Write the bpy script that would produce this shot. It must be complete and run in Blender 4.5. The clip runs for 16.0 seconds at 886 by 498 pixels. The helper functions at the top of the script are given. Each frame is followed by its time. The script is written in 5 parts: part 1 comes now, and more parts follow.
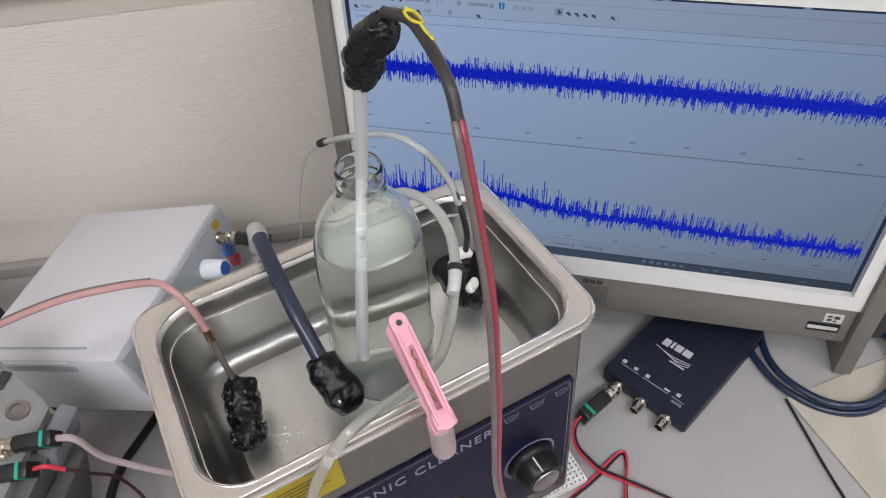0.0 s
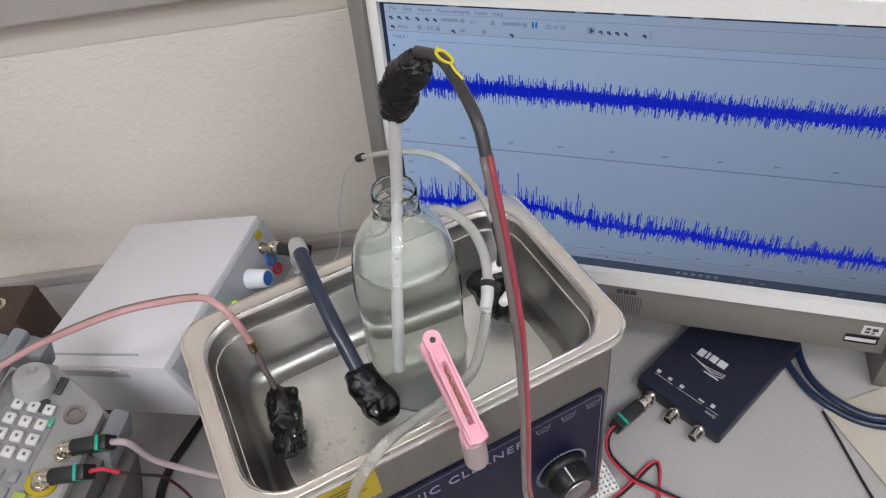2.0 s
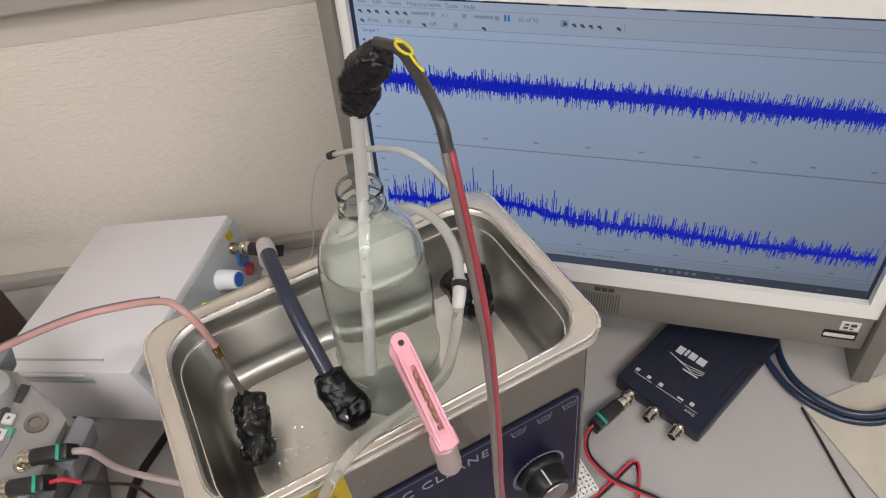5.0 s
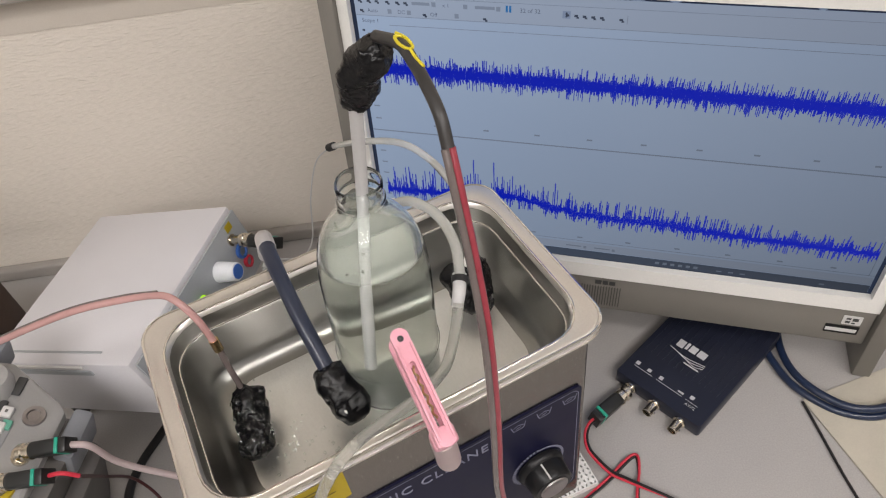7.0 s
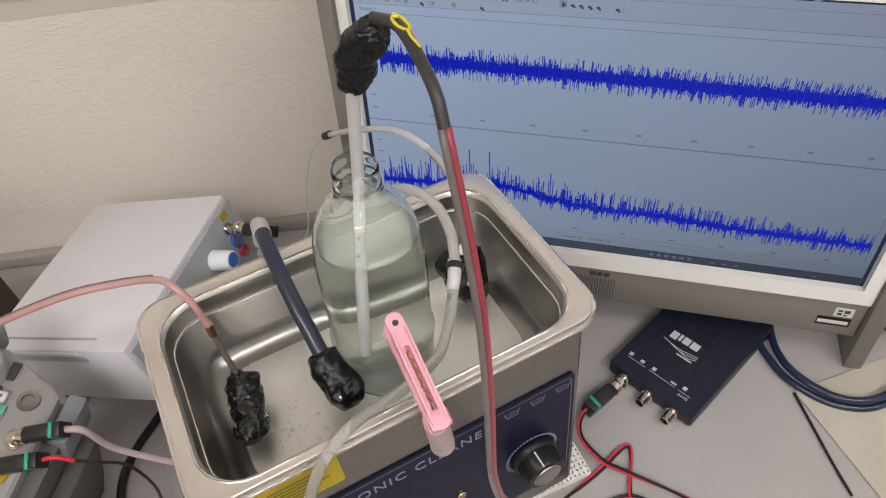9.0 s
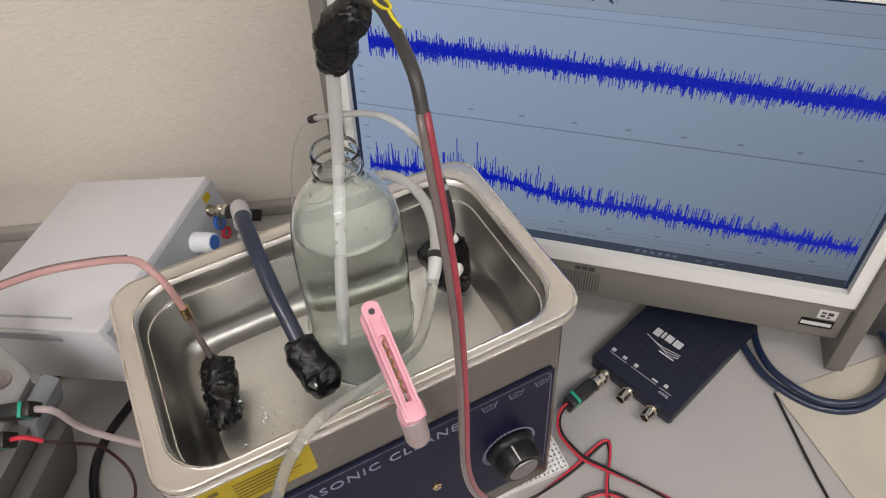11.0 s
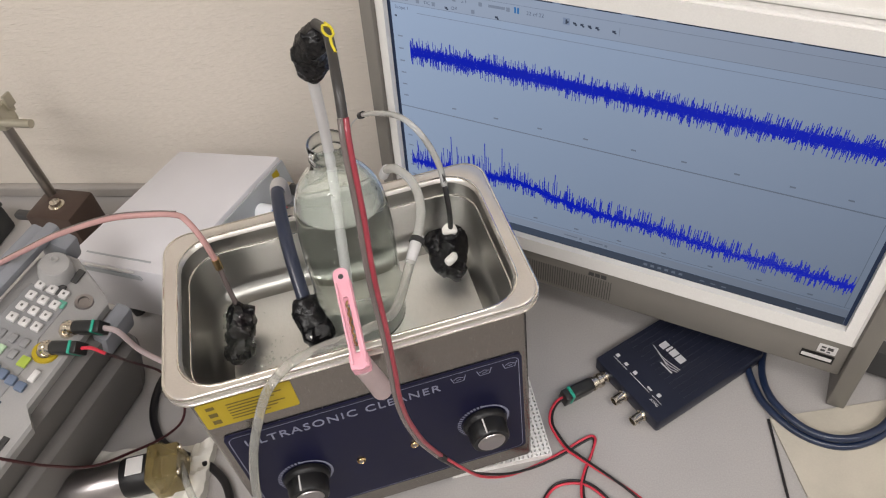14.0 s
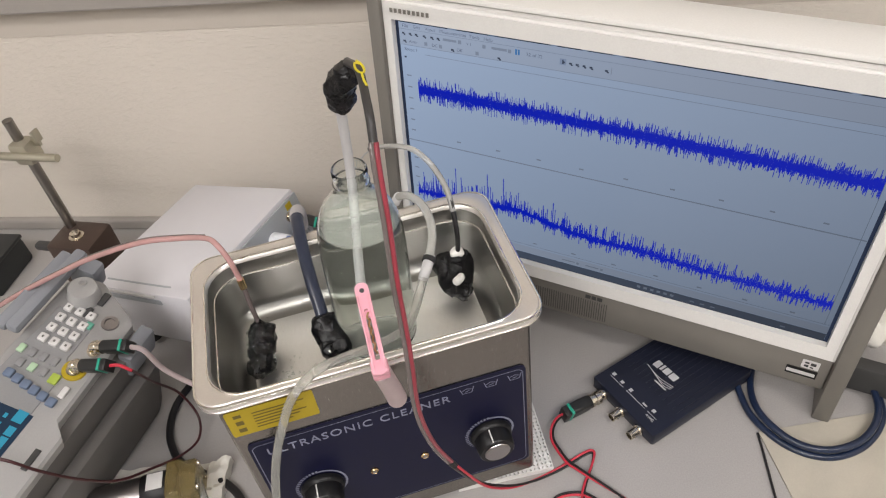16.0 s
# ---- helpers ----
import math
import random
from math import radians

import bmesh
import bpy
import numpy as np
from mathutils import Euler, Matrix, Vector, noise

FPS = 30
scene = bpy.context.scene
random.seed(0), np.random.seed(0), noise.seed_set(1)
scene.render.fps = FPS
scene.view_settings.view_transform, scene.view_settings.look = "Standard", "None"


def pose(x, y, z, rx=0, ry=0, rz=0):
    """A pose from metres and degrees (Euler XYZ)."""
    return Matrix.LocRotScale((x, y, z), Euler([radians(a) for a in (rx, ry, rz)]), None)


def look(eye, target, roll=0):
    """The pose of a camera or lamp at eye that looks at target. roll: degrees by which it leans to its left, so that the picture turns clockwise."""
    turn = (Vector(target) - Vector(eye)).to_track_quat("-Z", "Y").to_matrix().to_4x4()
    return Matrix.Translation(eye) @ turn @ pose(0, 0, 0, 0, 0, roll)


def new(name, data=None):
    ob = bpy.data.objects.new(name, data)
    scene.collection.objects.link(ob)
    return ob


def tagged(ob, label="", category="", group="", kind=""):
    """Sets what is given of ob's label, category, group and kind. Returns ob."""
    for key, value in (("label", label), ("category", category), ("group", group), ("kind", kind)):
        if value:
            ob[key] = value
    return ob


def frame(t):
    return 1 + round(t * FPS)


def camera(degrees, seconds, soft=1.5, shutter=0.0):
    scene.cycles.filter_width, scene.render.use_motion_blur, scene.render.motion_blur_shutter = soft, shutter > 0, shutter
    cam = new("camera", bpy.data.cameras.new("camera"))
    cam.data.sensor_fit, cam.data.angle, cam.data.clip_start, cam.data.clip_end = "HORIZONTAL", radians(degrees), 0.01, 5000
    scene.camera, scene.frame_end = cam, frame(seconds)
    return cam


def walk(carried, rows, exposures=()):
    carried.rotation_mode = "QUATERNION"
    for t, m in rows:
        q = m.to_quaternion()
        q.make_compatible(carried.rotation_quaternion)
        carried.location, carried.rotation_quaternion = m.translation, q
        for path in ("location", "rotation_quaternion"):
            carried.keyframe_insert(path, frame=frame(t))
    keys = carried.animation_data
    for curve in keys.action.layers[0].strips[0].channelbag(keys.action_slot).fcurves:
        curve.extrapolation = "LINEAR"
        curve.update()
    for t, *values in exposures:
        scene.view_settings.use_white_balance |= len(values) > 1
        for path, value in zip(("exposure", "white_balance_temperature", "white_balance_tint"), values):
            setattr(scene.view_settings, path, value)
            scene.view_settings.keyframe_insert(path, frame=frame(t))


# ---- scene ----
cam = camera(63.2, 16.0, soft=1.15)
PATH = [
    (0, (-0.074, -0.303, 0.611), (0.509, 0.974, -0.814), -6.0),
    (0.5, (-0.066, -0.308, 0.632), (0.459, 0.969, -0.814), -7.3),
    (1, (-0.066, -0.314, 0.634), (0.442, 0.974, -0.81), -7.9),
    (1.5, (-0.071, -0.31, 0.632), (0.421, 0.996, -0.8), -8.2),
    (2, (-0.07, -0.307, 0.63), (0.415, 1.017, -0.789), -9.1),
    (2.5, (-0.067, -0.299, 0.626), (0.433, 1.02, -0.791), -8.7),
    (3, (-0.06, -0.299, 0.624), (0.453, 1.01, -0.798), -8.8),
    (3.5, (-0.061, -0.301, 0.624), (0.457, 1.002, -0.802), -8.4),
    (4, (-0.059, -0.304, 0.622), (0.464, 0.996, -0.804), -8.4),
    (6.5, (-0.058, -0.297, 0.62), (0.453, 0.99, -0.823), -8.4),
    (7, (-0.056, -0.297, 0.62), (0.452, 0.984, -0.829), -8.4),
    (7.5, (-0.059, -0.295, 0.618), (0.457, 0.987, -0.829), -8.4),
    (8, (-0.057, -0.292, 0.616), (0.461, 0.989, -0.831), -8.4),
    (8.5, (-0.058, -0.294, 0.616), (0.46, 0.981, -0.836), -8.2),
    (9, (-0.059, -0.302, 0.617), (0.457, 0.967, -0.84), -7.6),
    (11.5, (-0.045, -0.3, 0.61), (0.47, 0.942, -0.871), -4.3),
    (12, (-0.019, -0.328, 0.623), (0.358, 0.952, -0.866), -7.5),
    (12.5, (0.0, -0.34, 0.625), (0.301, 0.97, -0.856), -7.2),
    (13, (0.011, -0.353, 0.628), (0.252, 0.97, -0.852), -7.6),
    (13.5, (0.02, -0.372, 0.634), (0.22, 0.966, -0.839), -9.1),
    (14, (0.023, -0.39, 0.65), (0.229, 0.975, -0.796), -8.9),
    (14.5, (0.016, -0.412, 0.665), (0.229, 0.98, -0.755), -9.4),
    (15, (0.006, -0.424, 0.671), (0.263, 0.98, -0.731), -8.0),
    (15.5, (-0.001, -0.428, 0.675), (0.259, 0.999, -0.702), -7.8),
    (16, (0.0, -0.429, 0.672), (0.257, 1.006, -0.697), -8.0),
]
walk(cam, [(t, look(eye, target, roll)) for t, eye, target, roll in PATH], exposures=[(0.0, -0.03, 5970, 11.5), (2.2, -0.03, 5970, 11.5), (3.1, -0.04, 6420, 11.5), (9.2, -0.03, 6470, 12.0), (11.4, -0.08, 6420, 11.0), (13.0, 0.0, 6420, 11.5), (16.0, 0.04, 6420, 11.5)])

# ---- light: closed room with ceiling fluorescents ----
world = bpy.data.worlds.new("room_world")
scene.world = world
world.use_nodes = True
world.node_tree.nodes["Background"].inputs[0].default_value = (0.9, 0.95, 1.0, 1)
world.node_tree.nodes["Background"].inputs[1].default_value = 0.05
LAMP_WATTS = 10.9
LAMPS = [(-1.15, -0.55), (-0.35, -1.35), (-1.0, -1.75), (0.75, -1.15)]
CEIL = 1.75


# ---- materials ----
def mat(name, color, rough=0.5, metal=0.0, var=0.08, scale=30.0, bump=0.0, bscale=200.0, stretch=(1, 1, 1), clear=0.0,
        trans=0.0, ior=1.45, emit=0.0, spec=0.5, grain=0.06):
    m = bpy.data.materials.new(name)
    m.use_nodes = True
    nt = m.node_tree
    p = nt.nodes["Principled BSDF"]
    p.inputs["Metallic"].default_value = metal
    p.inputs["IOR"].default_value = ior
    p.inputs["Coat Weight"].default_value = clear
    p.inputs["Transmission Weight"].default_value = trans
    p.inputs["Specular IOR Level"].default_value = spec
    tc = nt.nodes.new("ShaderNodeTexCoord")
    mp = nt.nodes.new("ShaderNodeMapping")
    mp.inputs["Scale"].default_value = stretch
    nt.links.new(tc.outputs["Object"], mp.inputs["Vector"])
    n1 = nt.nodes.new("ShaderNodeTexNoise")
    n1.inputs["Scale"].default_value = scale
    n1.inputs["Detail"].default_value = 6
    nt.links.new(mp.outputs[0], n1.inputs["Vector"])
    ramp = nt.nodes.new("ShaderNodeMix")
    ramp.data_type = "RGBA"
    c = Vector(color)
    ramp.inputs[6].default_value = (*[max(0, v * (1 - var)) for v in c], 1)
    ramp.inputs[7].default_value = (*[min(1, v * (1 + var)) for v in c], 1)
    nt.links.new(n1.outputs["Fac"], ramp.inputs[0])
    # fine grain over the broad variation
    n3 = nt.nodes.new("ShaderNodeTexNoise")
    n3.inputs["Scale"].default_value = 700.0
    n3.inputs["Detail"].default_value = 2
    nt.links.new(tc.outputs["Object"], n3.inputs["Vector"])
    gr = nt.nodes.new("ShaderNodeMapRange")
    gr.inputs["To Min"].default_value = 1.0 - grain
    gr.inputs["To Max"].default_value = 1.0 + grain
    nt.links.new(n3.outputs["Fac"], gr.inputs["Value"])
    mg = nt.nodes.new("ShaderNodeVectorMath")
    mg.operation = "SCALE"
    nt.links.new(ramp.outputs[2], mg.inputs[0])
    nt.links.new(gr.outputs[0], mg.inputs["Scale"])
    nt.links.new(mg.outputs[0], p.inputs["Base Color"])
    rr = nt.nodes.new("ShaderNodeMapRange")
    rr.inputs["To Min"].default_value = max(0, rough - 0.06 if rough > 0.1 else rough)
    rr.inputs["To Max"].default_value = min(1, rough + 0.06 if rough > 0.1 else rough)
    nt.links.new(n1.outputs["Fac"], rr.inputs["Value"])
    nt.links.new(rr.outputs[0], p.inputs["Roughness"])
    if bump:
        n2 = nt.nodes.new("ShaderNodeTexNoise")
        n2.inputs["Scale"].default_value = bscale
        n2.inputs["Detail"].default_value = 4
        nt.links.new(mp.outputs[0], n2.inputs["Vector"])
        b = nt.nodes.new("ShaderNodeBump")
        b.inputs["Strength"].default_value = bump
        b.inputs["Distance"].default_value = 0.001
        nt.links.new(n2.outputs["Fac"], b.inputs["Height"])
        nt.links.new(b.outputs[0], p.inputs["Normal"])
    if emit:
        nt.links.new(ramp.outputs[2], p.inputs["Emission Color"])
        p.inputs["Emission Strength"].default_value = emit
    return m


def wall_mat():
    # woven vinyl wallpaper: fine horizontal ribs, broken along their length, with faint stains
    m = mat("ribbed_wallpaper", (0.69, 0.635, 0.565), 0.75, 0, 0.05, 5)
    nt = m.node_tree
    p = nt.nodes["Principled BSDF"]
    tc = nt.nodes.new("ShaderNodeTexCoord")
    mp = nt.nodes.new("ShaderNodeMapping")
    mp.inputs["Scale"].default_value = (105, 105, 520)
    nt.links.new(tc.outputs["Object"], mp.inputs["Vector"])
    n = nt.nodes.new("ShaderNodeTexNoise")
    n.inputs["Scale"].default_value = 1.0
    n.inputs["Detail"].default_value = 3
    nt.links.new(mp.outputs[0], n.inputs["Vector"])
    b = nt.nodes.new("ShaderNodeBump")
    b.inputs["Strength"].default_value = 0.75
    b.inputs["Distance"].default_value = 0.002
    nt.links.new(n.outputs["Fac"], b.inputs["Height"])
    nt.links.new(b.outputs[0], p.inputs["Normal"])
    return m


def water_mat():
    m = bpy.data.materials.new("still_water")
    m.use_nodes = True
    nt = m.node_tree
    nt.nodes.clear()
    out = nt.nodes.new("ShaderNodeOutputMaterial")
    tr = nt.nodes.new("ShaderNodeBsdfTransparent")
    tr.inputs[0].default_value = (0.965, 0.975, 0.968, 1)
    gl = nt.nodes.new("ShaderNodeBsdfGlossy")
    gl.inputs["Roughness"].default_value = 0.02
    fr = nt.nodes.new("ShaderNodeFresnel")
    fr.inputs["IOR"].default_value = 1.2
    nz = nt.nodes.new("ShaderNodeTexNoise")
    nz.inputs["Scale"].default_value = 25
    bp = nt.nodes.new("ShaderNodeBump")
    bp.inputs["Strength"].default_value = 0.06
    bp.inputs["Distance"].default_value = 0.002
    nt.links.new(nz.outputs["Fac"], bp.inputs["Height"])
    nt.links.new(bp.outputs[0], gl.inputs["Normal"])
    nt.links.new(bp.outputs[0], fr.inputs["Normal"])
    mx = nt.nodes.new("ShaderNodeMixShader")
    nt.links.new(fr.outputs[0], mx.inputs[0])
    nt.links.new(tr.outputs[0], mx.inputs[1])
    nt.links.new(gl.outputs[0], mx.inputs[2])
    nt.links.new(mx.outputs[0], out.inputs[0])
    return m


def mist_mat():
    m = bpy.data.materials.new("condensation_film")
    m.use_nodes = True
    nt = m.node_tree
    p = nt.nodes["Principled BSDF"]
    p.inputs["Base Color"].default_value = (0.43, 0.445, 0.405, 1)
    p.inputs["Roughness"].default_value = 0.6
    n = nt.nodes.new("ShaderNodeTexNoise")
    n.inputs["Scale"].default_value = 60
    r = nt.nodes.new("ShaderNodeMapRange")
    r.inputs["To Min"].default_value = 0.26
    r.inputs["To Max"].default_value = 0.44
    nt.links.new(n.outputs["Fac"], r.inputs["Value"])
    nt.links.new(r.outputs[0], p.inputs["Alpha"])
    return m


def glow_mat(name, color, strength, spec=0.1):
    m = bpy.data.materials.new(name)
    m.use_nodes = True
    p = m.node_tree.nodes["Principled BSDF"]
    p.inputs["Base Color"].default_value = (*[0.004 for _ in color], 1)
    p.inputs["Roughness"].default_value = 0.32
    p.inputs["Specular IOR Level"].default_value = spec
    p.inputs["Emission Color"].default_value = (*color, 1)
    p.inputs["Emission Strength"].default_value = strength
    return m


def screen_mat(name, color, level=1.0, spec=0.3):
    # viewing-angle fade painted into the glow: brightest at the upper near corner, weaker toward the far lower corner
    m = glow_mat(name, color, 0.8, spec)
    nt = m.node_tree
    p = nt.nodes["Principled BSDF"]
    tc = nt.nodes.new("ShaderNodeTexCoord")
    sx = nt.nodes.new("ShaderNodeSeparateXYZ")
    mp = nt.nodes.new("ShaderNodeMapping")
    mp.inputs["Location"].default_value = (1.0, 0, -0.0955 / 0.2593)
    mp.inputs["Scale"].default_value = (1 / 0.4454, 1, 1 / 0.2593)
    nt.links.new(tc.outputs["Object"], mp.inputs["Vector"])
    nt.links.new(mp.outputs[0], sx.inputs[0])
    a = nt.nodes.new("ShaderNodeMath")
    a.operation = "MULTIPLY_ADD"
    a.inputs[1].default_value = -0.34 * level
    a.inputs[2].default_value = 0.665 * level
    nt.links.new(sx.outputs["X"], a.inputs[0])
    b = nt.nodes.new("ShaderNodeMath")
    b.operation = "MULTIPLY_ADD"
    b.inputs[1].default_value = 0.25 * level
    nt.links.new(sx.outputs["Z"], b.inputs[0])
    nt.links.new(a.outputs[0], b.inputs[2])
    nt.links.new(b.outputs[0], p.inputs["Emission Strength"])
    return m


M_WALL = wall_mat()
M_BENCH = mat("grey_laminate", (0.385, 0.368, 0.356), 0.40, 0, 0.06, 14, 0.12, 600, grain=0.16)
M_PLASTER = mat("plain_plaster", (0.72, 0.70, 0.66), 0.8, 0, 0.04, 4, 0.1, 80)
M_FLOOR = mat("vinyl_floor", (0.12, 0.11, 0.10), 0.5, 0, 0.1, 6)
# wall beige darkened for the shade band under the rail
M_SHADE_BAND = mat("shaded_beige_strip", (0.545, 0.495, 0.435), 0.7, 0, 0.04, 9, 0.1, 120)
M_RAIL = mat("painted_rail", (0.34, 0.315, 0.29), 0.5, 0, 0.05, 20)
# tank wall dark, tank floor pale: reflected light put into one steel's colours
M_TANK_SHADED = mat("tank_steel_shaded", (0.37, 0.362, 0.342), 0.31, 1, 0.06, 18, 0.05, 40, (8, 8, 50))
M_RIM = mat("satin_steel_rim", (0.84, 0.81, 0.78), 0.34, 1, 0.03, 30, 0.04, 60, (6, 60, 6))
M_BEAD = mat("polished_edge", (0.86, 0.84, 0.80), 0.12, 1, 0.04, 30)
M_TFLOOR_LIT = mat("tank_floor_steel_lit", (0.90, 0.885, 0.86), 0.42, 1, 0.05, 20, 0.05, 45, (40, 6, 6))
# body steel darkened in its base colour for the dim surroundings it mirrors
M_BODY = mat("body_steel_dark_reflection", (0.25, 0.23, 0.21), 0.25, 1, 0.14, 40, 0.07, 60, (60, 4, 4))
M_PANELB = mat("navy_control_panel", (0.0062, 0.0068, 0.027), 0.42, 0, 0.15, 40, spec=0.22)
M_PRINT = mat("pale_print", (0.22, 0.23, 0.31), 0.5, 0, 0.2, 90)
M_WPRINT = mat("white_print", (0.52, 0.52, 0.54), 0.5, 0, 0.1, 90)
M_YELLOW = mat("yellow_label", (0.39, 0.29, 0.012), 0.5, 0, 0.1, 40)
M_INK = mat("dark_ink", (0.12, 0.09, 0.02), 0.6)
M_KNOB = mat("black_knob_plastic", (0.009, 0.009, 0.010), 0.36, 0, 0.1, 60, 0, 100, spec=0.35)
M_SPUN = mat("spun_aluminium", (0.36, 0.34, 0.34), 0.3, 1, 0.08, 60)
M_BRASS = mat("gold_led_bezel", (0.75, 0.55, 0.30), 0.2, 1)
M_RUBBER = mat("black_rubber", (0.015, 0.015, 0.016), 0.55, 0, 0.2, 60)
M_PUTTY = mat("wrapped_black_tape", (0.004, 0.004, 0.005), 0.26, 0, 0.3, 60, 0.9, 260, spec=0.4)
M_MWHITE = mat("white_bezel_plastic", (0.74, 0.73, 0.705), 0.35, 0, 0.02, 30)
M_MGREY = mat("warm_grey_plastic", (0.180, 0.168, 0.150), 0.45, 0, 0.04, 60, 0.05, 800)
M_MDARK = mat("dark_grey_plastic", (0.05, 0.05, 0.05), 0.5, 0, 0.1, 40)
M_SLOT = mat("grille_shadow_grey", (0.075, 0.07, 0.063), 0.5, 0, 0.1, 40)
M_SCREEN = screen_mat("lit_screen", (0.33, 0.42, 0.57))
M_SBAR = screen_mat("screen_toolbar", (0.33, 0.395, 0.51), 1.0, 0.1)
M_SDARK = glow_mat("screen_titlebar", (0.020, 0.030, 0.060), 0.8)
M_SPALE = glow_mat("screen_reflection_spots", (0.22, 0.28, 0.40), 0.8)
M_SICON = glow_mat("screen_dark_icon", (0.05, 0.065, 0.10), 0.8)
M_SPAUSE = glow_mat("screen_pause_blue", (0.02, 0.16, 0.42), 0.8)
M_STASK = screen_mat("screen_taskbar", (0.075, 0.10, 0.15), 1.0, 0.1)
M_SLINE = screen_mat("screen_line", (0.215, 0.26, 0.34), 1.0, 0.1)
M_STEXT = glow_mat("screen_text", (0.12, 0.15, 0.22), 0.8)
M_TRACE = glow_mat("blue_trace", (0.001, 0.010, 0.40), 0.95)
M_TRACE2 = glow_mat("blue_trace_thin", (0.008, 0.022, 0.38), 0.95)
M_SBLUE = glow_mat("screen_blue", (0.07, 0.15, 0.30), 0.7)
M_PICO = mat("navy_scope_case", (0.0115, 0.0140, 0.0275), 0.42, 0, 0.12, 50, 0.1, 300)
M_NICKEL = mat("nickel", (0.72, 0.66, 0.56), 0.22, 1, 0.1, 60)
M_PSU = mat("white_instrument_paint", (0.66, 0.65, 0.68), 0.42, 0, 0.03, 30)
M_PSUF = mat("grey_front_panel", (0.36, 0.38, 0.40), 0.45, 0, 0.04, 40)
M_KWHITE = mat("white_knob", (0.78, 0.80, 0.84), 0.35)
M_KBLUE = mat("blue_cap", (0.05, 0.14, 0.45), 0.35)
M_GREENL = glow_mat("green_indicator", (0.45, 0.95, 0.02), 0.9)
M_TEAL = mat("green_terminal", (0.02, 0.32, 0.22), 0.4)
M_BNCBLK = mat("black_plug", (0.018, 0.018, 0.018), 0.4)
M_GLASS = mat("bottle_glass", (0.955, 0.985, 0.965), 0.0, 0, 0.0, 30, trans=1.0, ior=1.22, grain=0)
M_BWATER = mat("bottle_water", (0.74, 0.742, 0.715), 0.0, 0, 0.0, 30, trans=1.0, ior=1.08, grain=0)
M_WATER = water_mat()
M_MIST = mist_mat()
M_STRAW = mat("white_plastic_tube", (0.52, 0.515, 0.515), 0.4, 0, 0.03, 40)
M_HOSE = mat("milky_silicone_hose", (0.62, 0.62, 0.59), 0.25, 0, 0.05, 40, trans=0.5, ior=1.16)
M_HOSEC = mat("clear_wet_hose", (0.66, 0.66, 0.62), 0.2, 0, 0.05, 40, trans=0.74, ior=1.16)
M_CLEAR = mat("clear_tube", (0.80, 0.80, 0.77), 0.15, 0, 0.05, 40, trans=0.6, ior=1.25)
M_PINKT = mat("red_core_tube", (0.47, 0.265, 0.255), 0.25, 0, 0.2, 60, clear=0.5)
M_REDW = mat("red_wire", (0.55, 0.035, 0.06), 0.35, 0, 0.12, 60)
M_BLKW = mat("black_wire", (0.014, 0.013, 0.014), 0.35, 0, 0.15, 60)
M_SLEEVE = mat("grey_clear_sleeve", (0.13, 0.105, 0.10), 0.25, 0, 0.2, 50, clear=0.5)
M_SHRINK = mat("dull_shrink_sleeve", (0.035, 0.033, 0.032), 0.4, 0, 0.3, 60, clear=0.1)
M_REDC = mat("red_cable_strand", (0.27, 0.032, 0.048), 0.3, 0, 0.2, 60, clear=0.3)
M_NAVYC = mat("navy_cable", (0.024, 0.030, 0.052), 0.3, 0, 0.15, 40, clear=0.2)
M_BLUEC = mat("blue_usb_cable", (0.011, 0.021, 0.053), 0.3, 0, 0.12, 40, clear=0.3)
M_TIP = mat("pale_grey_sleeve", (0.46, 0.44, 0.44), 0.4, 0, 0.1, 60, 0.1, 200)
M_PINK = mat("pink_clip_plastic", (0.80, 0.40, 0.48), 0.35, 0, 0.05, 40)
M_PINKS = mat("pale_pink_sleeve", (0.78, 0.66, 0.66), 0.3, 0, 0.08, 60, trans=0.55, ior=1.15)
M_YPAINT = mat("yellow_marker", (0.62, 0.52, 0.03), 0.45)
M_WPUTTY = mat("white_sealant", (0.80, 0.78, 0.74), 0.6, 0, 0.06, 80, 0.3, 200)
M_FG = mat("light_grey_instrument", (0.34, 0.335, 0.33), 0.45, 0, 0.04, 40)
M_FGDK = mat("dark_grey_boot", (0.135, 0.128, 0.122), 0.6, 0, 0.08, 40)
M_FGHD = mat("blue_grey_handle", (0.23, 0.24, 0.265), 0.5, 0, 0.05, 40)
M_FGHD2 = mat("mid_grey_keyfield", (0.25, 0.25, 0.255), 0.5, 0, 0.06, 40)
M_KEYG2 = mat("dull_green_key", (0.12, 0.36, 0.27), 0.45)
M_LIME = mat("lime_key_plastic", (0.36, 0.46, 0.07), 0.4)
M_DRED = mat("dark_red_lead", (0.055, 0.014, 0.016), 0.4, 0, 0.2, 60)
M_KEYW = mat("white_key", (0.62, 0.61, 0.60), 0.4)
M_KEYB = mat("slate_blue_key", (0.13, 0.17, 0.25), 0.45)
M_KEYG = mat("pale_green_key", (0.42, 0.58, 0.40), 0.45)
M_FGSCR = glow_mat("instrument_display", (0.02, 0.04, 0.07), 0.9)
M_CYAN = glow_mat("display_cyan", (0.05, 0.35, 0.50), 0.8)
M_IRON = mat("brown_cast_iron", (0.075, 0.05, 0.04), 0.4, 0.3, 0.2, 30, 0.2, 150)
M_ROD = mat("grey_steel_rod", (0.30, 0.28, 0.26), 0.35, 1, 0.1, 40)
M_CLAMP = mat("zinc_clamp", (0.50, 0.47, 0.38), 0.4, 0.8, 0.1, 40)
M_CLOTH = mat("white_wiper", (0.74, 0.72, 0.66), 0.9, 0, 0.06, 40, 0.5, 120)
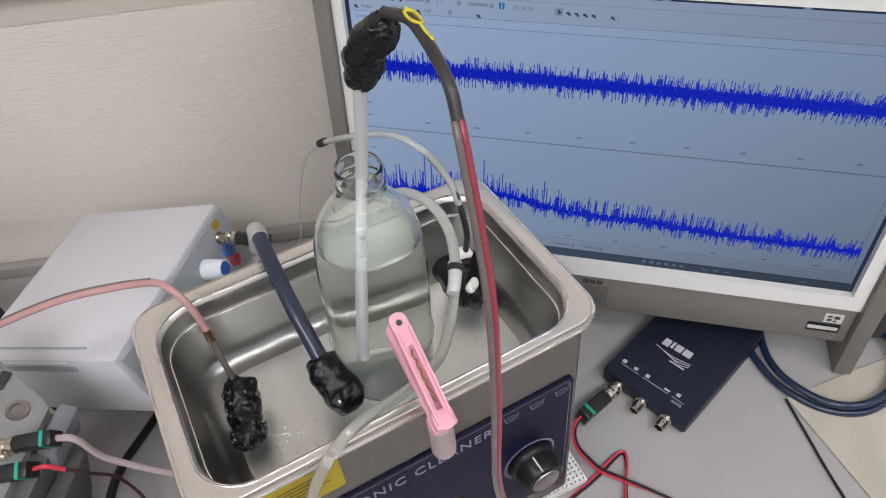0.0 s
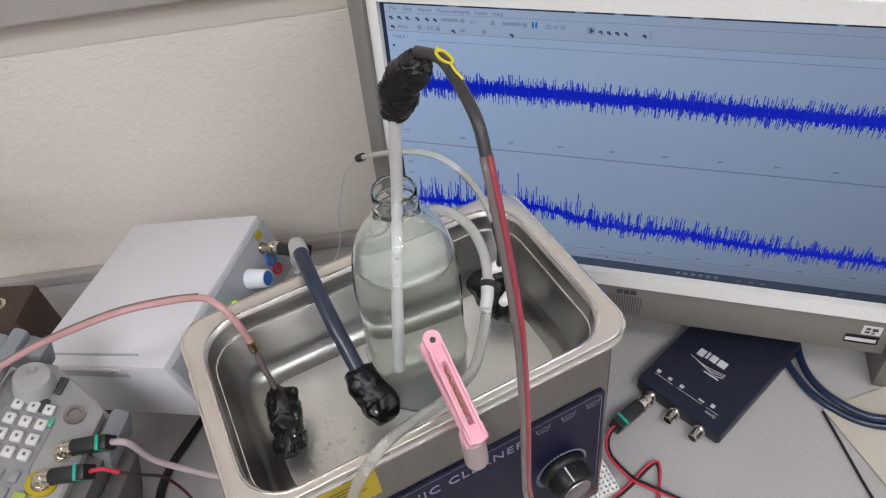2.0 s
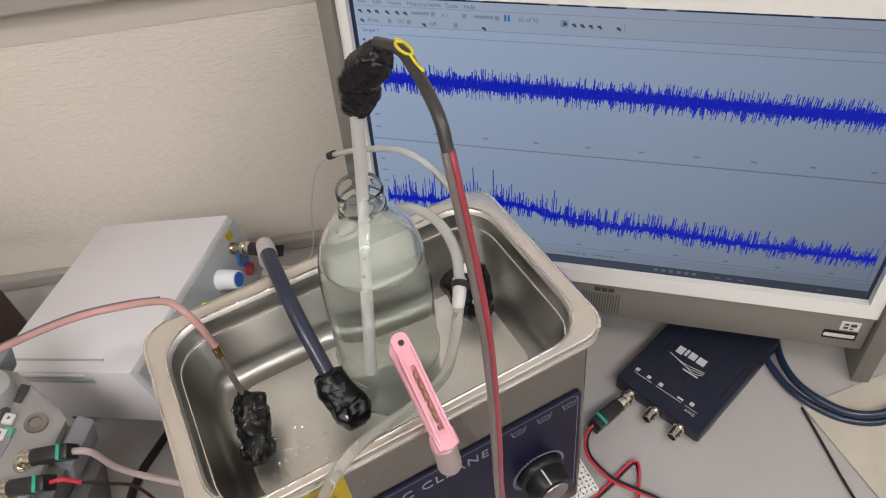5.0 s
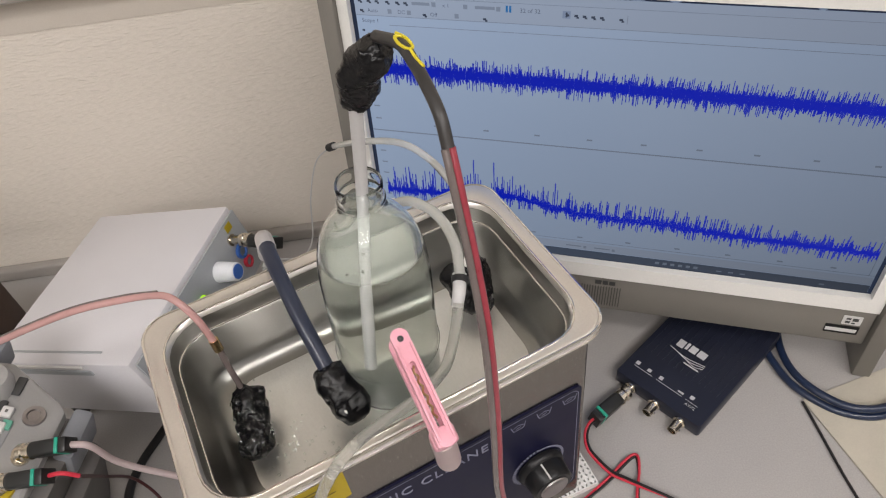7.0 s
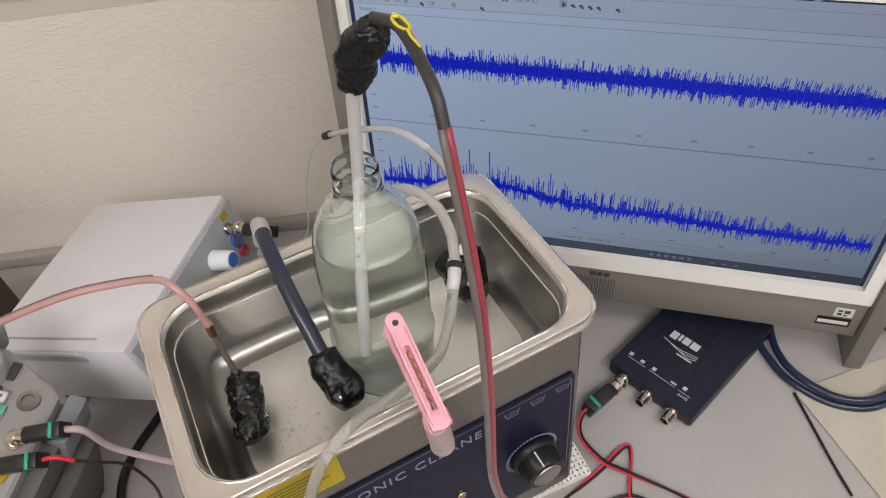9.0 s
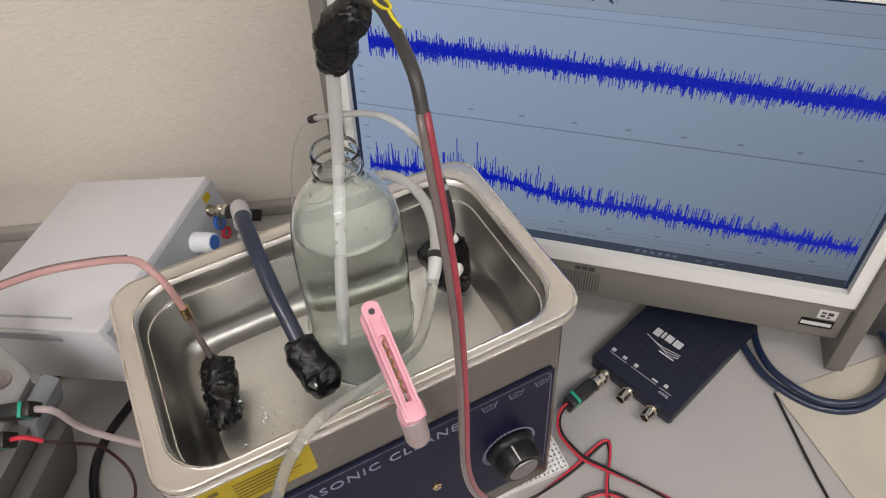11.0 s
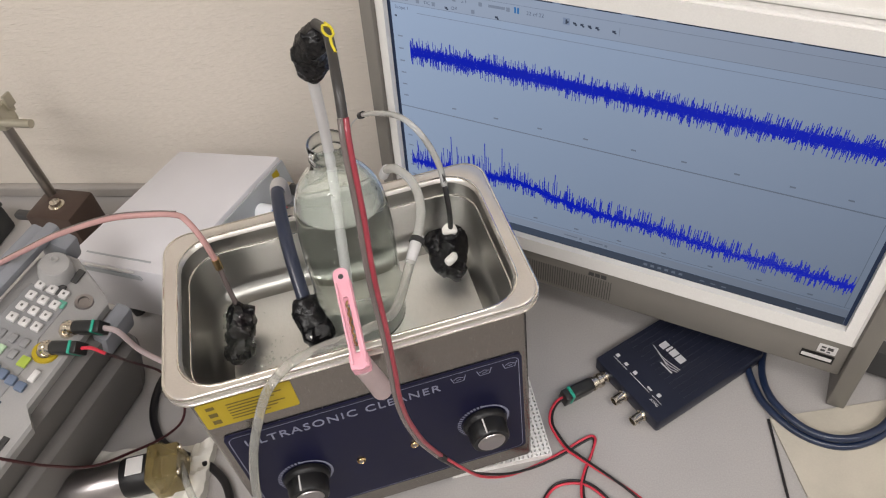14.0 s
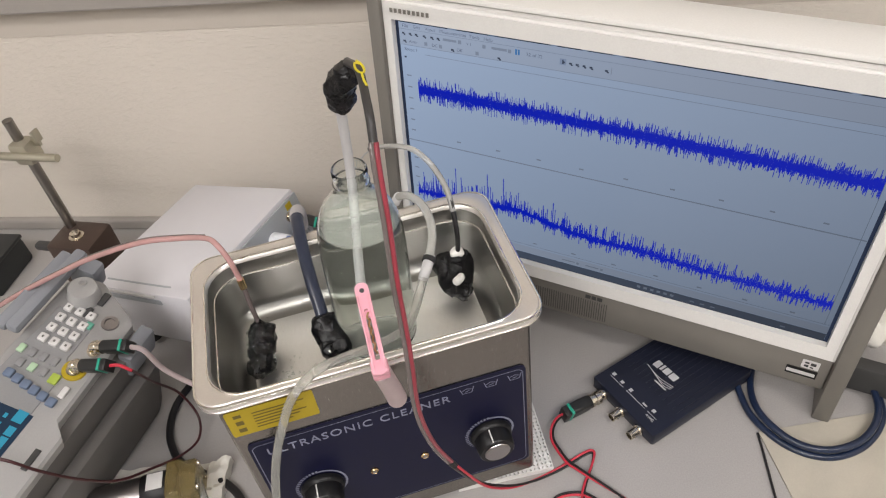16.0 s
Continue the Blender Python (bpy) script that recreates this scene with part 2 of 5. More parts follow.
M_AMBER = mat("amber_pump_head", (0.42, 0.34, 0.16), 0.10, 0, 0.35, 60, trans=0.78, ior=1.3)
M_PAPER = mat("stained_board", (0.46, 0.425, 0.355), 0.7, 0, 0.25, 16, 0.1, 200)
M_BOX = mat("black_box_plastic", (0.025, 0.027, 0.028), 0.45)
M_LAMPM = glow_mat("fluorescent_diffuser", (1.0, 0.97, 0.92), 6.0)
M_CONC = mat("white_mesh_foam", (0.76, 0.75, 0.73), 0.8, 0, 0.04, 60, 0.2, 300)
M_COP = mat("copper_spring", (0.55, 0.42, 0.20), 0.3, 1)


# ---- building helpers ----
def thing(name, label, category, at=(0, 0, 0), rz=0.0, m=None, group="", kind=""):
    e = new(name)
    e.empty_display_size = 0.02
    e.matrix_world = m if m is not None else pose(*at, 0, 0, rz)
    return tagged(e, label, category, group, kind)


def part(name, bm, material, parent=None, label="", smooth=True, world=False, sharp=38):
    if world and parent is not None:
        root = parent
        while root.parent:
            root = root.parent
        bm.transform(root.matrix_basis.inverted())
    bmesh.ops.recalc_face_normals(bm, faces=bm.faces)
    me = bpy.data.meshes.new(name)
    bm.to_mesh(me)
    bm.free()
    if smooth:
        me.polygons.foreach_set("use_smooth", [True] * len(me.polygons))
        me.set_sharp_from_angle(angle=radians(sharp))
    me.materials.append(material)
    ob = new(name, me)
    ob.parent = parent
    if label:
        ob["label"] = label
    return ob


def box(size, at=(0, 0, 0), bevel=0.0, bm=None, rot=None, seg=2):
    out = bm or bmesh.new()
    g = bmesh.ops.create_cube(out, size=1.0)
    bmesh.ops.scale(out, vec=size, verts=g["verts"])
    if bevel:
        es = list({e for v in g["verts"] for e in v.link_edges})
        r = bmesh.ops.bevel(out, geom=es, offset=bevel, segments=seg, affect="EDGES", profile=0.5)
        vs = list({v for f in r["faces"] for v in f.verts} | {v for v in g["verts"] if v.is_valid})
    else:
        vs = g["verts"]
    m = Matrix.Translation(at) @ (rot.to_4x4() if rot else Matrix())
    bmesh.ops.transform(out, matrix=m, verts=vs)
    return out


def lathe(profile, n=40, bm=None, m=None, cap=False):
    out = bm or bmesh.new()
    rings = []
    for r, z in profile:
        rings.append([out.verts.new((r * math.cos(2 * math.pi * i / n), r * math.sin(2 * math.pi * i / n), z)) for i in range(n)])
    for a, b in zip(rings, rings[1:]):
        for i in range(n):
            out.faces.new((a[i], a[(i + 1) % n], b[(i + 1) % n], b[i]))
    if cap:
        out.faces.new(rings[0][::-1])
        out.faces.new(rings[-1])
    if m is not None:
        bmesh.ops.transform(out, matrix=m, verts=[v for r in rings for v in r])
    return out


def spline(pts, steps=8):
    p = [Vector(q) for q in pts]
    p = [p[0] * 2 - p[1]] + p + [p[-1] * 2 - p[-2]]
    out = []
    for a, b, c, d in zip(p, p[1:], p[2:], p[3:]):
        for k in range(steps):
            t = k / steps
            out.append(0.5 * ((2 * b) + (c - a) * t + (2 * a - 5 * b + 4 * c - d) * t * t + (3 * b - a - 3 * c + d) * t ** 3))
    out.append(p[-2])
    return out


def tube(pts, radius, n=10, steps=8, bm=None, cap=True, shift=None, turns=0.0):
    """A round sweep along a smooth curve; radius may be a function of 0..1."""
    out = bm or bmesh.new()
    c = spline(pts, steps)
    ref = Vector((0.13, 0.31, 0.94)).normalized()
    rings = []
    up = None
    run = 0.0
    for i, q in enumerate(c):
        run += (q - c[i - 1]).length if i else 0.0
        d = (c[min(i + 1, len(c) - 1)] - c[max(i - 1, 0)]).normalized()
        if up is None:
            up = (ref - d * ref.dot(d)).normalized()
        else:
            up = (up - d * up.dot(d)).normalized()
        sd = d.cross(up)
        r = radius(i / (len(c) - 1)) if callable(radius) else radius
        ca, sa = math.cos(run * turns), math.sin(run * turns)
        ctr = q + ((up * ca + sd * sa) * shift[0] + (sd * ca - up * sa) * shift[1] if shift else Vector())
        rings.append([out.verts.new(ctr + (up * math.cos(a) + sd * math.sin(a)) * r)
                      for a in [2 * math.pi * k / n for k in range(n)]])
    for a, b in zip(rings, rings[1:]):
        for i in range(n):
            out.faces.new((a[i], a[(i + 1) % n], b[(i + 1) % n], b[i]))
    if cap:
        out.faces.new(rings[0][::-1])
        out.faces.new(rings[-1])
    return out


def rrect(w, h, r, n=6):
    """Outline of a rounded rectangle in the plane, counter-clockwise."""
    pts = []
    for cx, cy, a0 in ((w / 2 - r, h / 2 - r, 0), (-w / 2 + r, h / 2 - r, 90), (-w / 2 + r, -h / 2 + r, 180), (w / 2 - r, -h / 2 + r, 270)):
        for k in range(n + 1):
            a = radians(a0 + 90 * k / n)
            pts.append((cx + r * math.cos(a), cy + r * math.sin(a)))
    return pts


def loft(sections, bm=None, cap0=True, cap1=True):
    """Sections: equal-length lists of points, joined ring to ring."""
    out = bm or bmesh.new()
    rings = [[out.verts.new(p) for p in s] for s in sections]
    n = len(rings[0])
    for a, b in zip(rings, rings[1:]):
        for i in range(n):
            out.faces.new((a[i], a[(i + 1) % n], b[(i + 1) % n], b[i]))
    if cap0:
        out.faces.new(rings[0][::-1])
    if cap1:
        out.faces.new(rings[-1])
    return out


def plate(w, h, t, r, m, bm=None):
    """Thin rounded plate in local x/y, thickness t along local z, placed by m."""
    o = rrect(w, h, r)
    ob = bm or bmesh.new()
    return loft([[m @ Vector((x, y, 0)) for x, y in o], [m @ Vector((x, y, t)) for x, y in o]], ob)


def lettering(name, text, size, m, material, parent, spacing=1.0, thick=0.0002, label=""):
    cu = bpy.data.curves.new(name, "FONT")
    cu.body, cu.size, cu.extrude, cu.space_character = text, size, thick, spacing
    cu.resolution_u = 3
    tmp = bpy.data.objects.new(name, cu)
    scene.collection.objects.link(tmp)
    bpy.context.view_layer.update()
    me = bpy.data.meshes.new_from_object(tmp.evaluated_get(bpy.context.evaluated_depsgraph_get()))
    bpy.data.objects.remove(tmp)
    me.transform(m)
    me.materials.clear()
    me.materials.append(material)
    ob = new(name, me)
    ob.parent = parent
    if label:
        ob["label"] = label
    return ob


def bars(rows, m, t=0.0003):
    """Plain bars standing for unreadable print: rows of (x, y, w, h) in the plane of m."""
    bm = bmesh.new()
    for x, y, w, h in rows:
        bm_face = [m @ Vector(p) for p in ((x, y, t), (x + w, y, t), (x + w, y + h, t), (x, y + h, t))]
        bm.faces.new([bm.verts.new(p) for p in bm_face])
    return bm


def frame_of(origin, xdir, ydir):
    x = Vector(xdir).normalized()
    z = x.cross(Vector(ydir)).normalized()
    y = z.cross(x)
    return Matrix.Translation(origin) @ Matrix((x, y, z)).transposed().to_4x4()


# ---- the room ----
WALLM = pose(-0.005, 0.384, 0, 0, 0, -22)


def setting(name, bm, material, label, m=None, smooth=False):
    ob = part(name, bm, material, None, "", smooth)
    if m is not None:
        ob.matrix_world = m
    return tagged(ob, label, name.split("_")[0], kind="structure")


setting("wall_back", box((4.2, 0.1, 2.5), (0, 0.05, 0.5)), M_WALL, "beige ribbed vinyl-papered wall behind the bench", WALLM)
# thin strip added to stand in for the shade below the rail
setting("wall_band", box((4.0, 0.0012, 0.038), (0, -0.0006, 0.3275)), M_SHADE_BAND, "smooth darker beige strip added as the shade band under the wall rail", WALLM)
setting("trim", box((4.0, 0.022, 0.06), (0, -0.011, 0.3755), 0.003), M_RAIL, "grey painted rail along the papered wall", WALLM)
setting("baseboard", box((4.0, 0.012, 0.018), (0, -0.006, 0.009), 0.003), M_RAIL, "low grey upstand where bench meets wall", WALLM)
setting("bench_top", box((4.0, 0.95, 0.03), (0, -0.475, -0.015), 0.004), M_BENCH, "pale grey laminate laboratory bench top", WALLM)
setting("wall_front", box((4.2, 0.1, 2.5), (0, -3.1, 0.5)), M_PLASTER, "plain plaster wall behind the camera", WALLM)
setting("wall_left", box((0.1, 3.2, 2.5), (-2.05, -1.5, 0.5)), M_PLASTER, "plain plaster side wall", WALLM)
setting("wall_right", box((0.1, 3.2, 2.5), (2.05, -1.5, 0.5)), M_PLASTER, "plain plaster side wall", WALLM)
setting("floor", box((4.2, 3.3, 0.05), (0, -1.5, -0.775)), M_FLOOR, "grey vinyl laboratory floor", WALLM)
setting("ceiling", box((4.2, 3.3, 0.05), (0, -1.5, CEIL + 0.025)), M_PLASTER, "plain white ceiling", WALLM)

for lx, ly in LAMPS:
    cl = thing("ceiling_light", "white ceiling fluorescent fitting with a glowing diffuser", "light", (lx, ly, CEIL - 0.03), -22, group="ceiling lights")
    part("housing", box((1.24, 0.24, 0.05), (0, 0, 0.005), 0.006), M_MWHITE, cl)
    part("diffuser", box((1.2, 0.2, 0.01), (0, 0, -0.026), 0.003), M_LAMPM, cl)
    ld = bpy.data.lights.new("fluorescent", "AREA")
    ld.shape, ld.size, ld.size_y, ld.energy, ld.color = "RECTANGLE", 1.2, 0.2, LAMP_WATTS, (1.0, 0.955, 0.925)
    lo = new("fluorescent", ld)
    lo.matrix_world = pose(lx, ly, CEIL - 0.075, 0, 0, -22)

# ---- ultrasonic cleaner ----
RIM = 0.245
cleaner = thing("ultrasonic_cleaner", "brushed steel ultrasonic cleaner with a navy control panel", "ultrasonic cleaner", (0, 0, 0.008))
ZB = -0.008


def ring3(w, h, r, z, n=6, dy=0.0):
    return [(x, y + dy, z + ZB) for x, y in rrect(w, h, r, n)]


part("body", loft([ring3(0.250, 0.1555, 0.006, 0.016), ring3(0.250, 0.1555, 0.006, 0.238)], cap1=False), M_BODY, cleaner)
# rim and tank pressed from one sheet
part("rim", loft([
    ring3(0.264, 0.160, 0.016, 0.2365, dy=0.002), ring3(0.2732, 0.1676, 0.019, 0.2375, dy=0.002), ring3(0.2753, 0.1696, 0.020, 0.2405, dy=0.002), ring3(0.2743, 0.1686, 0.020, 0.2435, dy=0.002),
    ring3(0.2708, 0.1651, 0.019, 0.2452, dy=0.002), ring3(0.2545, 0.1525, 0.030, 0.2450), ring3(0.2515, 0.1495, 0.030, 0.2437), ring3(0.249, 0.147, 0.030, 0.2405)],
    cap0=False, cap1=False), M_RIM, cleaner, "satin steel rolled rim")
# same steel, darkened on the walls and brightened on the floor for reflections
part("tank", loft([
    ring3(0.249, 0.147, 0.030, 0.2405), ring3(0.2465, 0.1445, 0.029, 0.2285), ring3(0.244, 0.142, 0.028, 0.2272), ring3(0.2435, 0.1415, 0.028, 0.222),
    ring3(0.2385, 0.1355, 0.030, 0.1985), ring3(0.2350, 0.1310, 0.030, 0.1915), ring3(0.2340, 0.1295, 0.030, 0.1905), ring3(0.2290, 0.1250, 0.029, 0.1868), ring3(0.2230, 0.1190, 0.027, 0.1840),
    ring3(0.2150, 0.1110, 0.025, 0.1822), ring3(0.2070, 0.1030, 0.024, 0.1815)], cap0=False, cap1=False), M_TANK_SHADED, cleaner, "pressed stainless tank wall, toned dark for its reflections")
part("tank_floor", loft([ring3(0.2070, 0.1030, 0.024, 0.1815)], cap0=False), M_TFLOOR_LIT, cleaner)


def bead(w, h, r, z, rad, dy=0.0):
    """Closed thin ridge running round the rim."""
    return loft([ring3(w + 2 * rad * math.cos(a), h + 2 * rad * math.cos(a), r + rad * math.cos(a), z + rad * math.sin(a), dy=dy)
                 for a in [2 * math.pi * k / 8 for k in range(9)]], cap0=False, cap1=False)


for w, h, r, z, rad, dy in ((0.2740, 0.1683, 0.0195, 0.2440, 0.0011, 0.002), (0.2738, 0.1681, 0.0195, 0.2378, 0.0009, 0.002), (0.2530, 0.1510, 0.030, 0.2446, 0.0009, 0.0), (0.2458, 0.1438, 0.029, 0.2278, 0.0006, 0.0)):
    part("rim_bead", bead(w, h, r, z, rad, dy), M_BEAD, cleaner, "polished thin edge")
part("base_plate", box((0.244, 0.150, 0.006), (0, 0, 0.013 + ZB), 0.002), M_MDARK, cleaner)
for fx in (-0.1, 0.1):
    for fy in (-0.055, 0.055):
        part("foot", lathe([(0.010, ZB + 0.008), (0.012, ZB + 0.010), (0.012, ZB + 0.014)], 16, m=Matrix.Translation((fx, fy, 0)), cap=True), M_RUBBER, cleaner)
FY = -0.0778
FRONT = Matrix.Translation((0, FY, ZB)) @ Matrix(((1, 0, 0, 0), (0, 0, -1, 0), (0, 1, 0, 0), (0, 0, 0, 1)))
panel = part("control_panel", plate(0.234, 0.147, 0.0016, 0.005, FRONT @ Matrix.Translation((0.001, 0.1115, 0))), M_PANELB, cleaner)
# thin pale border line on the panel
bl = bmesh.new()
o1, o2 = rrect(0.229, 0.142, 0.006), rrect(0.2278, 0.1408, 0.0055)
bm_a = [bl.verts.new(FRONT @ Vector((x + 0.001, y + 0.1115, 0.0020))) for x, y in o1]
bm_b = [bl.verts.new(FRONT @ Vector((x + 0.001, y + 0.1115, 0.0020))) for x, y in o2]
for k in range(len(o1)):
    bl.faces.new((bm_a[k], bm_a[(k + 1) % len(o1)], bm_b[(k + 1) % len(o1)], bm_b[k]))
part("border_line", bl, M_PRINT, panel, smooth=False)
lettering("lettering", "ULTRASONIC CLEANER", 0.0128, FRONT @ Matrix.Translation((-0.1035, 0.1655, 0.0019)), M_PRINT, panel, 1.17)
# small wash-basin symbols
for k in range(3):
    sx = 0.060 + 0.021 * k
    q = bmesh.new()
    for a, b in (((0, 0.007), (0.002, 0)), ((0.002, 0), (0.010, 0)), ((0.010, 0), (0.012, 0.007)), ((0.002, 0.004), (0.006, 0.006)), ((0.006, 0.006), (0.010, 0.004)), ((0.004, 0.002), (0.008, 0.003))):
        a, b = Vector(a), Vector(b)
        d = (b - a).normalized()
        nn = Vector((-d.y, d.x)) * 0.0004
        q.faces.new([q.verts.new(FRONT @ Vector((sx + p.x, 0.1705 + p.y, 0.0019))) for p in (a - nn, b - nn, b + nn, a + nn)])
    part("wash_symbol", q, M_PRINT, panel, smooth=False)
label_m = FRONT @ Matrix.Translation((-0.087, 0.2145, 0))
sticker = part("warning_label", plate(0.068, 0.031, 0.0005, 0.002, label_m), M_YELLOW, cleaner, "yellow printed warning label")
part("print_bars", bars([(-0.014, 0.008 - 0.0036 * k, 0.040 - 0.006 * (k % 3), 0.0014) for k in range(6)], label_m, 0.0008), M_INK, sticker, smooth=False)
part("print_symbol", bars([(-0.028, -0.002, 0.006, 0.005), (-0.028, -0.011, 0.006, 0.005), (-0.028, 0.007, 0.006, 0.004)], label_m, 0.0008), M_INK, sticker, smooth=False)


def cleaner_knob(x, z, turn):
    km = FRONT @ Matrix.Translation((x, z, 0.0016))
    sc = bmesh.new()
    for i in range(34):
        a0, a1 = radians(-45 + 270 * i / 34), radians(-45 + 270 * (i + (0.6 if i > 16 else 1)) / 34)
        ri, ro = 0.0205, 0.0225 + (0.001 if i > 16 else 0)
        sc.faces.new([sc.verts.new(km @ Vector((r * math.cos(a), r * math.sin(a), 0.0005))) for r, a in ((ri, a0), (ro, a0), (ro, a1), (ri, a1))])
    part("dial_scale", sc, M_PRINT, cleaner, smooth=False)
    kb = bmesh.new()
    prof = [(0.019, 0.001), (0.0195, 0.003), (0.0185, 0.006), (0.0168, 0.0075), (0.0160, 0.020), (0.0150, 0.0215)]
    n = 60
    rings = []
    for j, (r, z2) in enumerate(prof):
        fl = 0.00045 if 3 <= j <= 4 else 0
        rings.append([km @ Vector(((r + fl * (i % 2)) * math.cos(2 * math.pi * i / n), (r + fl * (i % 2)) * math.sin(2 * math.pi * i / n), z2)) for i in range(n)])
    loft(rings, kb)
    kn = part("knob", kb, M_KNOB, cleaner)
    part("knob_cap", lathe([(0.0001, 0.0218), (0.0100, 0.0222), (0.0112, 0.0228), (0.0118, 0.0219)], 32, m=km), M_SPUN, kn, "spun aluminium cap")
    pm = km @ Matrix.Rotation(radians(turn), 4, "Z")
    part("pointer", box((0.0012, 0.0012, 0.0130), (0, 0.0166, 0.0148)), M_KEYW, kn, smooth=False).data.transform(pm)


cleaner_knob(0.082, 0.103, 10)
cleaner_knob(-0.073, 0.100, 12)
for lx, lz in ((0.020, 0.0985), (-0.0265, 0.0985)):
    lm = FRONT @ Matrix.Translation((lx, lz, 0.0012))
    led = part("indicator_bezel", lathe([(0.0038, 0), (0.0038, 0.0020), (0.0030, 0.0030), (0.0024, 0.0022)], 20, m=lm), M_BRASS, cleaner)
    part("lens", lathe([(0.0023, 0.0015), (0.0018, 0.0034), (0.0002, 0.0040)], 16, m=lm), M_SPUN, led)

water = tagged(part("tank_water", loft([[(x, y, 0.2255) for x, y in rrect(0.2432, 0.1412, 0.028)]], cap0=False), M_WATER, None), "shallow clear water lying in the steel tank", "water")
water.visible_shadow = False

# bubbles and drops standing on the tank floor
rnd = random.Random(4)
bub = bmesh.new()
for k in range(70):
    bx, by = rnd.gauss(-0.075, 0.016), rnd.gauss(-0.022, 0.016)
    if abs(bx) < 0.1 and abs(by) < 0.05:
        bmesh.ops.create_icosphere(bub, subdivisions=1, radius=rnd.uniform(0.0005, 0.0013), matrix=Matrix.Translation((bx, by, 0.1826)))
for k in range(60):
    a, f = rnd.uniform(-1.2, 1.4), rnd.random()
    c = Vector((-0.0885, 0.022, 0.207)).lerp(Vector((-0.096, -0.020, 0.193)), f)
    bmesh.ops.create_icosphere(bub, subdivisions=1, radius=rnd.uniform(0.0004, 0.0011), matrix=Matrix.Translation(c + Vector((0.0128 * math.sin(a), 0, 0.0128 * math.cos(a)))))
tagged(part("air_bubbles", bub, M_GLASS, None), "tiny air bubbles clinging to the tank floor", "bubbles", kind="stuff").visible_shadow = False

# ---- bottle in the tank ----
BX, BY, B0 = 0.0085, -0.004, 0.183
bottle = thing("glass_bottle", "clear round glass bottle half full of water, standing in the tank", "bottle", m=pose(BX, BY, B0, 0.8, 2.4, 0) @ Matrix.Diagonal((0.95, 0.95, 1.018, 1.0)))
OUT = [(0.0001, 0.003), (0.028, 0.0015), (0.033, 0.000), (0.0350, 0.004), (0.0360, 0.012), (0.0362, 0.050), (0.0362, 0.092), (0.0360, 0.108), (0.0354, 0.120), (0.0342, 0.1300), (0.0322, 0.1385), (0.0292, 0.1460),
       (0.0250, 0.1530), (0.0205, 0.1585), (0.0165, 0.1625), (0.0142, 0.1655), (0.0133, 0.1680), (0.0131, 0.1695), (0.0143, 0.1702), (0.0147, 0.1722), (0.0137, 0.1740), (0.0134, 0.1765), (0.0139, 0.1790), (0.0140, 0.1825), (0.0132, 0.1840)]
INN = [(0.0128, 0.1838), (0.0124, 0.1815), (0.0122, 0.1680), (0.0128, 0.1646), (0.0152, 0.1614), (0.0192, 0.1574), (0.0237, 0.1519), (0.0279, 0.1450), (0.0308, 0.1377), (0.0328, 0.1294), (0.0340, 0.1196), (0.0346, 0.1078), (0.0348, 0.092), (0.0348, 0.050), (0.0345, 0.014), (0.0320, 0.008), (0.0001, 0.0065)]
g = part("glass", lathe(OUT + INN, 56), M_GLASS, bottle)
g.visible_shadow = False
WL = 0.1335
w = part("water", lathe([(0.0001, 0.0063), (0.0322, 0.0078), (0.0347, 0.014), (0.0350, 0.050), (0.0350, 0.092), (0.0348, 0.1078), (0.0342, 0.1196), (0.0330, 0.1294), (0.0320, WL), (0.0304, WL - 0.0006), (0.0001, WL - 0.0006)], 56), M_BWATER, bottle, "clear water filling the bottle halfway")
w.visible_shadow = False
dr = bmesh.new()
rnd = random.Random(9)
for k in range(90):
    a, z = rnd.uniform(0, 6.283), rnd.uniform(0.1385, 0.160)
    r = float(np.interp(z, (0.1377, 0.1450, 0.1519, 0.1574, 0.1614), (0.0308, 0.0279, 0.0237, 0.0192, 0.0152))) - 0.0005
    bmesh.ops.create_icosphere(dr, subdivisions=1, radius=rnd.uniform(0.0004, 0.0011), matrix=Matrix.Translation((r * math.cos(a), r * math.sin(a), z)))
d_ = part("condensation", dr, M_BWATER, bottle)
d_.visible_shadow = False
mi = part("mist", lathe([(0.0318, 0.1342), (0.0306, 0.1375), (0.0277, 0.1448), (0.0235, 0.1516), (0.0190, 0.1571), (0.0150, 0.1611), (0.0126, 0.1644), (0.0119, 0.1690)], 56), M_MIST, bottle, "thin condensation film")
mi.visible_shadow = False
ms = part("waterline_ring", lathe([(0.0366, 0.0440), (0.0374, 0.0447), (0.0368, 0.0454), (0.0362, 0.0447), (0.0366, 0.0440)], 56), M_GLASS, bottle)
ms.visible_shadow = False

# white straw, taped head and signal cable
straw = thing("sensor_probe", "white plastic tube with a black taped head in the bottle", "sensor", (0.008, 0.004, 0.195))
part("tube_shaft", tube([(0.001, 0.011, 0.196), (0.0095, 0.003, 0.29), (0.0165, -0.010, 0.366), (0.0195, -0.027, 0.436)], 0.0034, 16), M_STRAW, straw, world=True)


def lump(pts, radius, amp, seed, n=34, steps=12):
    """Lumpy taped mass along a curve, with folds."""
    b = tube(pts, radius, n, steps)
    for v in b.verts:
        q = v.co * 125 + Vector((seed, seed * 2, 0))
        d = Vector((noise.noise(q), noise.noise(q + Vector((0, 7, 0))), noise.noise(q + Vector((0, 0, 5)))))
        e = q * 3.1
        d += 0.5 * Vector((abs(noise.noise(e)), noise.noise(e + Vector((3, 0, 0))), abs(noise.noise(e + Vector((0, 4, 0))))))
        v.co += d * amp
    return b


def dome(a, b):
    return lambda t: a * math.sqrt(max(0.02, 1 - (2 * t - 1) ** 4)) * (1 - b * t)


